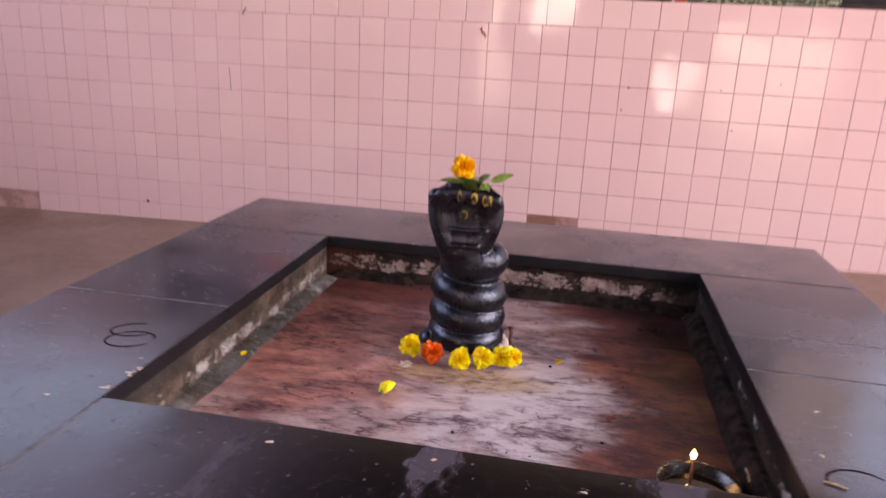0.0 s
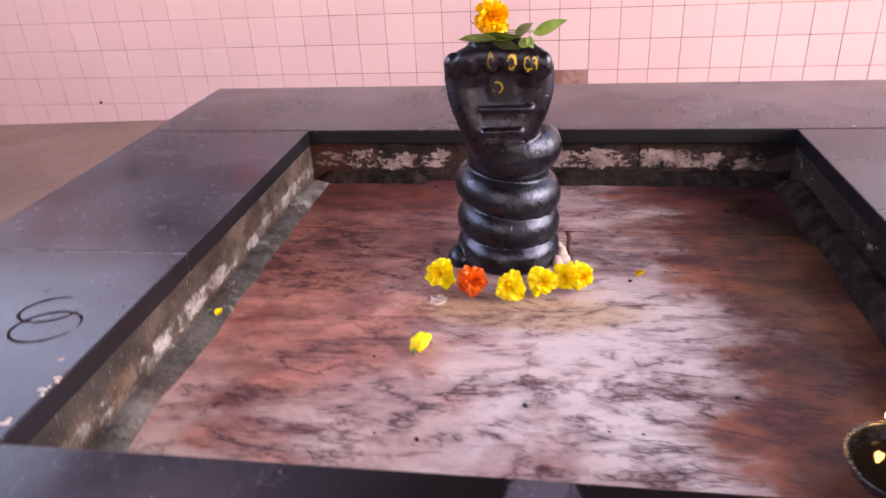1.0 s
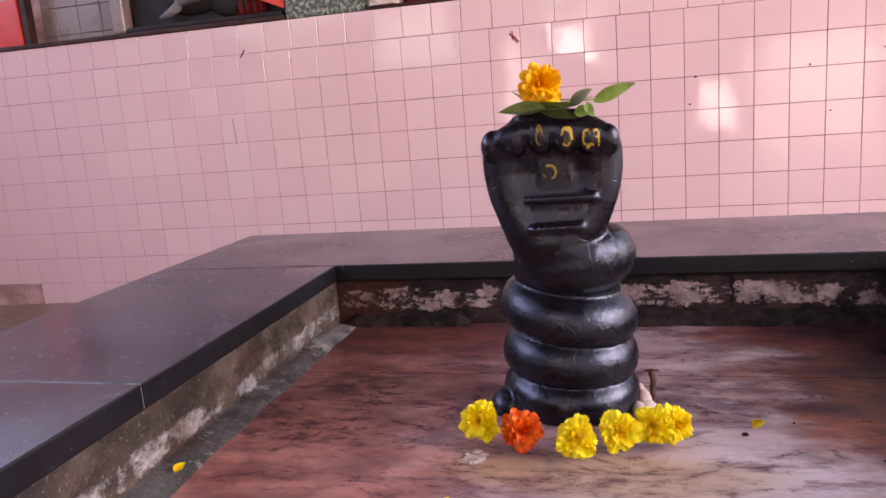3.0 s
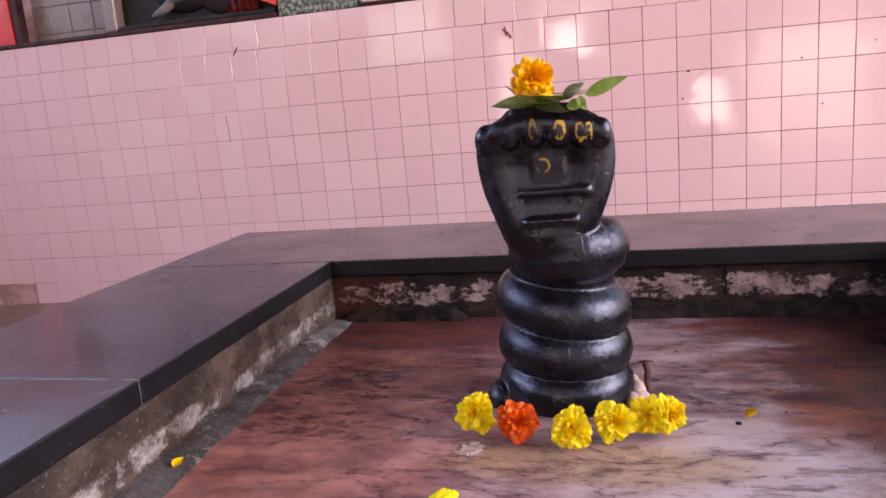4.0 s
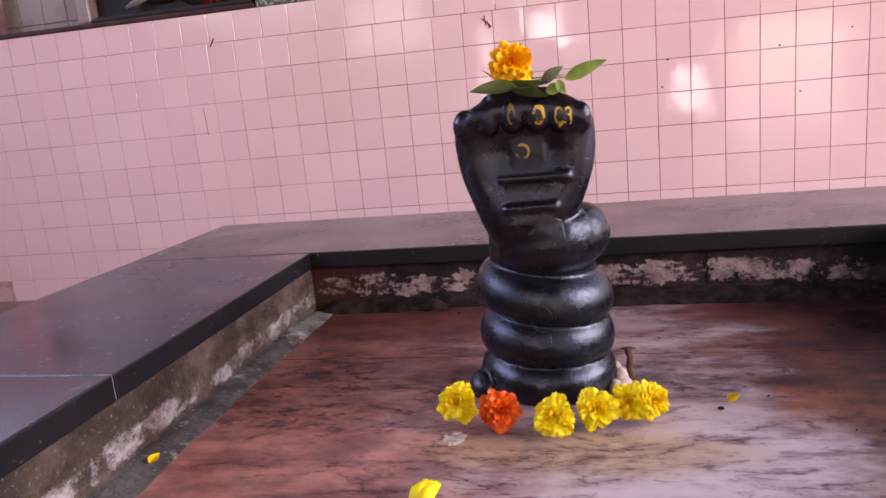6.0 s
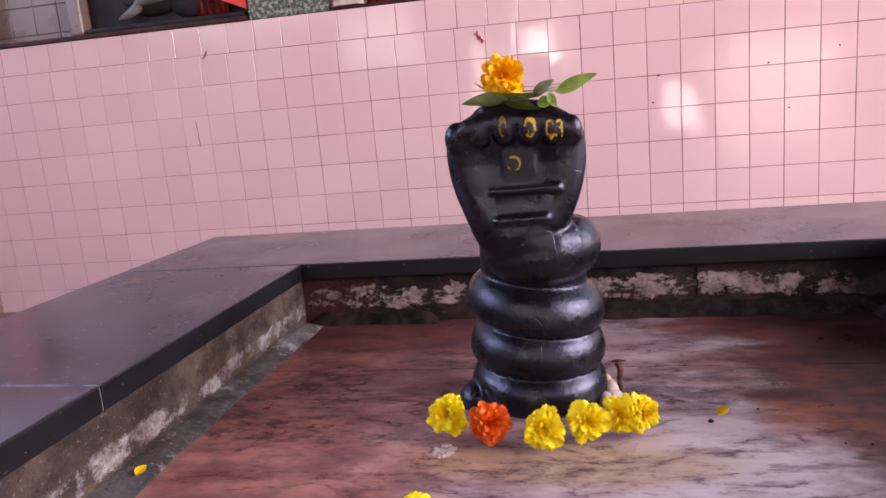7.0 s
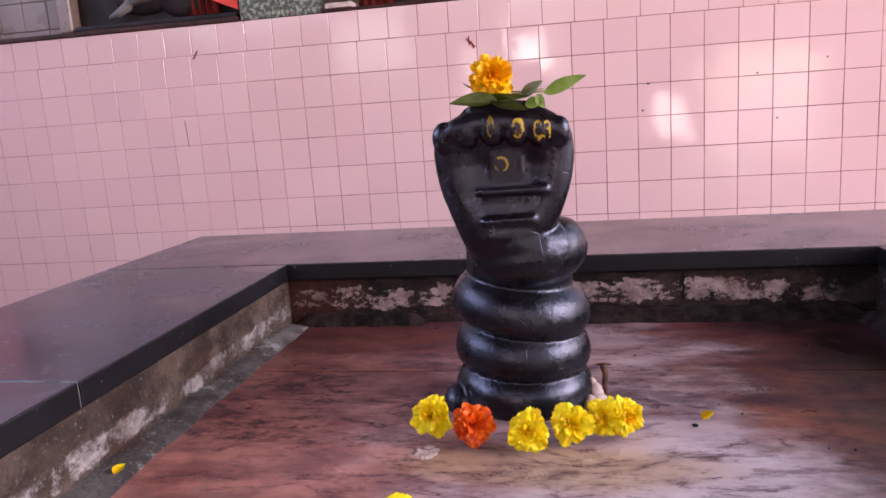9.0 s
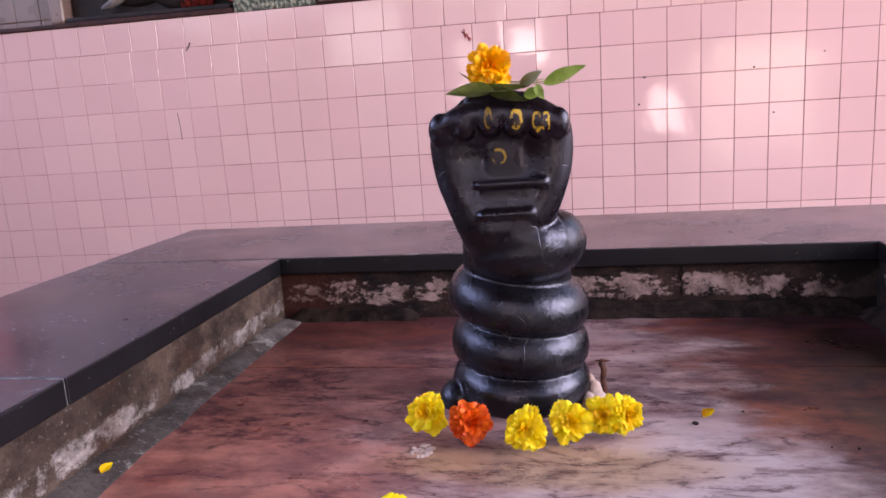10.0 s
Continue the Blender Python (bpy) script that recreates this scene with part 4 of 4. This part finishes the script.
def ring_mark(at, rx, ry, turn, a0, a1, seed, wide=0.0075):
    """A ring of spilt oil dried on the slab."""
    bm = bmesh.new()
    n = 60
    rows = []
    for k in range(n + 1):
        a = radians(a0 + (a1 - a0) * k / n)
        w = wide * (0.65 + 0.6 * noise.noise(Vector((k * 0.23, seed, 0)))) * min(1, 6 * k / n + 0.1, 6 * (1 - k / n) + 0.1)
        rows.append([bm.verts.new(((rx + s * w) * math.cos(a), (ry + s * w) * math.sin(a), h)) for s, h in ((-0.5, 0.0), (-0.3, 0.0007), (0.3, 0.0007), (0.5, 0.0))])
    for r0, r1 in zip(rows, rows[1:]):
        for j in range(3):
            bm.faces.new((r0[j], r0[j + 1], r1[j + 1], r1[j]))
    ob = mesh_ob("oil_ring", bm, INK)
    ob.matrix_basis = pose(at[0], at[1], LIP + 0.0004, 0, 0, turn)
    return tagged(ob, "dark oily ring mark dried on the black slab", "ring mark", "oil rings")


def make_splashes():
    rnd = random.Random(21)
    for x, y, r in ((-0.004, -1.062, 0.007), (-0.012, -1.078, 0.006), (-0.006, -1.092, 0.004), (-0.020, -1.145, 0.006), (-0.03, -1.02, 0.003), (1.30, -0.86, 0.004), (1.262, -1.03, 0.004), (1.33, -0.94, 0.003), (-0.10, -1.20, 0.004), (0.35, -1.24, 0.005), (0.62, -1.22, 0.004), (0.86, -1.25, 0.006)):
        bm = bmesh.new()
        for _ in range(3):
            blob(bm, (rnd.uniform(-r, r), rnd.uniform(-r, r), 0), (r * rnd.uniform(0.5, 1), r * rnd.uniform(0.3, 0.7), 0.0012), 8)
        ob = mesh_ob("lime_splash", bm, CHALK, smooth=True)
        ob.location = (x, y, LIP)
        tagged(ob, "dried white lime splash on the black slab", "splash", "lime splashes")


make_splashes()
ring_mark((-0.128, -0.895), 0.048, 0.035, 20, 60, 330, 1)
ring_mark((-0.107, -0.942), 0.050, 0.040, 20, -20, 320, 2)
ring_mark((1.295, -1.105), 0.05, 0.04, 10, 20, 200, 3)


# ---- above the tiled wall ----
RED = simple("red_enamel", (0.50, 0.012, 0.006), (0.66, 0.03, 0.01), 6, 0.4, 0.1)
CLOTH = simple("dark_red_cloth", (0.16, 0.008, 0.006), (0.32, 0.02, 0.012), 20, 0.85, 0.4)
BLACKSTONE = simple("dull_black_stone", (0.008, 0.005, 0.005), (0.024, 0.014, 0.013), 9, 0.6, 0.5, 0.006, spec=0.2)
GREYSTONE = simple("worn_grey_stone", (0.06, 0.05, 0.045), (0.20, 0.17, 0.16), 14, 0.6, 0.5, 0.004)


def granite():
    n = Nodes("green_speckled_granite")
    n.world()
    v = n.voronoi(45)
    c = n.mix(n.span(n.noise(38, 4, 0.7), 0.46, 0.62), (0.025, 0.035, 0.022), (0.30, 0.28, 0.20))
    c = n.mix(n.span(v, 0.0, 0.25, 0.7, 0.0), c, (0.012, 0.014, 0.012))
    return n.done(c, 0.2, 0.0, 0.5)


GRANITE = granite()


def make_upper():
    W = WALL_Y
    structure("ledge", boxed((-6.4, W - 0.012, 1.114), (-1.41, W + 0.40, 1.142), 0.006), LEDGE, "dark brown stone ledge along the wall's top")
    structure("ledge_2", boxed((-0.86, W - 0.006, 1.114), (1.30, W + 0.40, 1.132), 0.005), LEDGE, "dark stone ledge along the wall's top")
    structure("ledge_3", boxed((2.34, W - 0.006, 1.114), (6.4, W + 0.40, 1.132), 0.005), LEDGE, "pale worn stone ledge along the wall's top")
    # granite faced posts
    for x0, x1 in ((-1.40, -1.13), (-1.127, -0.865), (1.402, 1.86), (1.863, 2.335)):
        ob = mesh_ob("granite_panel", boxed((x0, W + 0.004, 1.115), (x1, W + 0.06, 2.4), 0.003), GRANITE)
        tagged(ob, "green speckled granite panel above the pink tiles", "panel", "granite panels")
    tagged(mesh_ob("red_post", boxed((1.325, W + 0.002, 1.115), (1.395, W + 0.10, 2.3), 0.006), RED), "orange red painted post above the pink tiles", "post")
    tagged(mesh_ob("stone_block", boxed((-0.83, W - 0.02, 1.134), (-0.66, W + 0.2, 1.165), 0.006), CHALK), "small pinkish stone block on the ledge", "block")
    tagged(mesh_ob("red_shutter", boxed((-3.72, W + 0.02, 1.142), (-3.44, W + 0.05, 1.46), 0.006), RED), "bright red painted shutter standing on the ledge", "shutter")
    tagged(mesh_ob("door_edge", boxed((-3.43, W + 0.03, 1.142), (-3.38, W + 0.10, 1.6), 0.004), LEDGE), "dark wooden edge beside the red panel", "post")
    # recess with white tiles, the niche's shade put into their colour
    structure("wall_recess", boxed((-6.3, W + 0.172, 1.143), (-2.62, W + 0.24, 2.4)), GROUT, "masonry behind white tiles in the recess")
    recess = bpy.data.objects["wall_recess"]
    z0 = 1.146
    for row, (za, zb) in enumerate(((z0, 1.20), (1.203, 1.39), (1.393, 1.58))):
        for k in range(5):
            x = -3.375 + 0.187 * k - 0.06
            xb = min(x + 0.184, -2.622)
            if xb - max(x, -3.37) > 0.02:
                part("tile", boxed((max(x, -3.37), W + 0.160, za), (xb, W + 0.171, zb), 0.003, 1), SHADED_WHITE_TILE, recess)
    ob = mesh_ob("tiled_pier", boxed((-2.70, W + 0.02, 1.143), (-2.60, W + 0.15, 2.3), 0.02, 3), SHADED_WHITE_TILE)
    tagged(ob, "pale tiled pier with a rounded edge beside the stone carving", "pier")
    # black stone carving with a grey foot, draped with red cloth
    bm = boxed((-2.59, W + 0.10, 1.143), (-1.42, W + 0.22, 2.3), 0.03, 3)
    blob(bm, (-2.1, W + 0.10, 1.35), (0.22, 0.06, 0.13), 20)
    blob(bm, (-1.80, W + 0.10, 1.30), (0.20, 0.05, 0.12), 20)
    box(bm, (-2.58, W + 0.01, 1.143), (-1.43, W + 0.15, 1.175), 0.01)
    tagged(mesh_ob("stone_carving", bm, BLACKSTONE, smooth=False), "dull black carved stone relief on the ledge", "stone carving")
    bm = bmesh.new()
    tube(bm, [(-2.33, W + 0.045, 1.215), (-2.27, W + 0.05, 1.24), (-2.20, W + 0.06, 1.28), (-2.12, W + 0.07, 1.38), (-2.05, W + 0.08, 1.5)], [0.014, 0.026, 0.034, 0.04, 0.045], 14)
    tube(bm, [(-2.20, W + 0.06, 1.30), (-2.05, W + 0.05, 1.33), (-1.9, W + 0.05, 1.36)], [0.03, 0.035, 0.04], 12)
    tagged(mesh_ob("carved_relief", bm, GREYSTONE, smooth=True), "worn grey carved fragment against the black stone", "stone carving")
    tagged(mesh_ob("cloth_drape", fold_cloth(-1.78, -1.56, 1.18, 1.6, W + 0.06), CLOTH, smooth=True), "dark red cloth hanging against the black stone", "cloth")
    bm = bmesh.new()
    vs = [bm.verts.new(p) for p in ((-1.41, W + 0.005, 1.185), (-1.66, W + 0.005, 1.29), (-1.66, W + 0.005, 1.7), (-1.41, W + 0.005, 1.7))]
    f = bm.faces.new(vs)
    ext = bmesh.ops.extrude_face_region(bm, geom=[f])["geom"]
    bmesh.ops.translate(bm, verts=[g for g in ext if isinstance(g, bmesh.types.BMVert)], vec=(0, 0.03, 0))
    bmesh.ops.recalc_face_normals(bm, faces=bm.faces)
    tagged(mesh_ob("red_board", bm, RED), "bright red slanting painted board beside the granite", "board")
    tagged(mesh_ob("red_drape", fold_cloth(-0.64, -0.42, 1.134, 1.6, W + 0.08), CLOTH, smooth=True), "dark red cloth hanging in the recess", "cloth")
    tagged(mesh_ob("dark_cabinet", boxed((-0.6, W + 0.16, 1.133), (1.31, W + 0.38, 2.3), 0.01), BLACKSTONE), "black stone panel in the recess above the tiles", "panel")
    tagged(mesh_ob("dark_cabinet", boxed((2.35, W + 0.16, 1.133), (4.6, W + 0.38, 1.45), 0.01), BLACKSTONE), "black stone panel in the recess above the tiles", "panel")


def fold_cloth(x0, x1, z0, z1, y):
    bm = bmesh.new()
    n, m = 24, 8
    rows = []
    for i in range(n + 1):
        x = x0 + (x1 - x0) * i / n
        rows.append([bm.verts.new((x, y + 0.012 * math.sin(i * 1.1) * (1.2 - 0.5 * j / m), z0 + (z1 - z0) * j / m + 0.006 * math.sin(i * 1.7) * (j == 0))) for j in range(m + 1)])
    for a, b in zip(rows, rows[1:]):
        for j in range(m):
            bm.faces.new((a[j], b[j], b[j + 1], a[j + 1]))
    bmesh.ops.solidify(bm, geom=bm.faces[:], thickness=0.003)
    return bm


make_upper()


# ---- small marks on the tiled wall ----
def make_marks():
    for x, z, r in ((1.088, 0.543, 0.008), (1.055, 0.390, 0.007), (1.69, 0.56, 0.006), (1.80, 0.30, 0.006), (-2.63, -0.585, 0.014), (2.06, 0.62, 0.005)):
        bm = bmesh.new()
        blob(bm, (0, 0, 0), (r, 0.004, r * 0.8), 8)
        ob = mesh_ob("nail_hole", bm, CRUMB)
        ob.location = (x, WALL_Y - 0.001, z)
        tagged(ob, "small dark nail hole in a pink tile", "nail hole", "nail holes")
    for a, b in (((0.03, 0.885), (0.085, 0.835)), ((0.045, 0.90), (0.05, 0.845)), ((0.06, 0.87), (0.075, 0.825))):
        bm = bmesh.new()
        tube(bm, [(a[0], WALL_Y - 0.0005, a[1]), (b[0], WALL_Y - 0.0005, b[1])], 0.004, 6)
        tagged(mesh_ob("red_smear", bm, CLOTH), "dark red smear on a pink tile", "smear", "red smears")
    stick("wall_crack", (-1.72, WALL_Y - 0.001, 0.955), (-1.755, WALL_Y - 0.001, 0.905), 0.004, CRUMB, "short dark crack in a pink tile", "crack")
    stick("wall_crack", (-1.872, WALL_Y + 0.001, 0.52), (-1.862, WALL_Y + 0.001, 0.345), 0.0025, CRUMB, "dark upright crack between pink tiles", "crack")


make_marks()


# ---- the wall's tiles, one by one ----
PX, PZ, GAP = 0.1870, 0.1905, 0.0038


def make_tiles():
    wall = bpy.data.objects["wall_north"]
    rnd = random.Random(11)
    meshes = {}

    def shared(w, h):
        key = (round(w, 4), round(h, 4))
        if key not in meshes:
            bm = boxed((-w / 2, -0.006, -h / 2), (w / 2, 0.008, h / 2), 0.0016, 1)
            me = bpy.data.meshes.new("tile")
            bm.to_mesh(me)
            bm.free()
            me.materials.append(PINK)
            meshes[key] = me
        return meshes[key]

    rows = [(0.927, 1.112, -1.381)]
    z = 0.927
    while z > -0.85:
        rows.append((z - PZ, z, 1.214))
        z -= PZ
    near, rest = [], []
    for za, zb, anchor in rows:
        k0 = math.floor((-6.3 - anchor) / PX)
        for k in range(k0, k0 + 68):
            xa = anchor + k * PX
            xb = xa + PX
            if xb > 6.3:
                continue
            z_low = za
            if za < -0.3 and abs(za + 0.5965) < 0.02 and 0.45 < (xa + xb) / 2 < 0.86:
                continue
            if zb < -0.82 or (zb < -0.55 and xb < -3.62):
                continue
            item = ((xa + xb) / 2, (za + zb) / 2, PX - GAP, zb - za - GAP)
            (near if -2.9 < item[0] < 2.2 and za > -0.45 else rest).append(item)
    near.sort(key=lambda i: abs(i[0]) + 0.0)
    rest += near[300:]
    for x, z, w, h in near[:300]:
        ob = new("tile", shared(w, h))
        ob.parent = wall
        ob.matrix_basis = pose(x, WALL_Y + 0.006, z, rnd.uniform(-0.58, 0.58), 0, rnd.uniform(-0.58, 0.58))
    bm_v, bm_f = [], []
    for x, z, w, h in rest:
        m = pose(x, WALL_Y + 0.006, z, rnd.uniform(-0.58, 0.58), 0, rnd.uniform(-0.58, 0.58))
        n = len(bm_v)
        e = 0.0016
        for a, b, c in ((1, 1, 0.008), (1, 1, -0.0044)):
            bm_v += [m @ Vector((sx * w / 2, c, sz * h / 2)) for sx, sz in ((-1, -1), (1, -1), (1, 1), (-1, 1))]
        bm_v += [m @ Vector((sx * (w / 2 - e), -0.006, sz * (h / 2 - e))) for sx, sz in ((-1, -1), (1, -1), (1, 1), (-1, 1))]
        for r in (0, 4):
            for j in range(4):
                k = (j + 1) % 4
                bm_f.append((n + r + j, n + r + 4 + j, n + r + 4 + k, n + r + k)[::-1])
        bm_f.append((n + 8, n + 9, n + 10, n + 11))
    me = bpy.data.meshes.new("tiles")
    me.from_pydata([tuple(v) for v in bm_v], [], bm_f)
    me.materials.append(PINK)
    ob = new("tiles", me)
    ob.parent = wall
    tagged(ob, kind="stuff")


make_tiles()
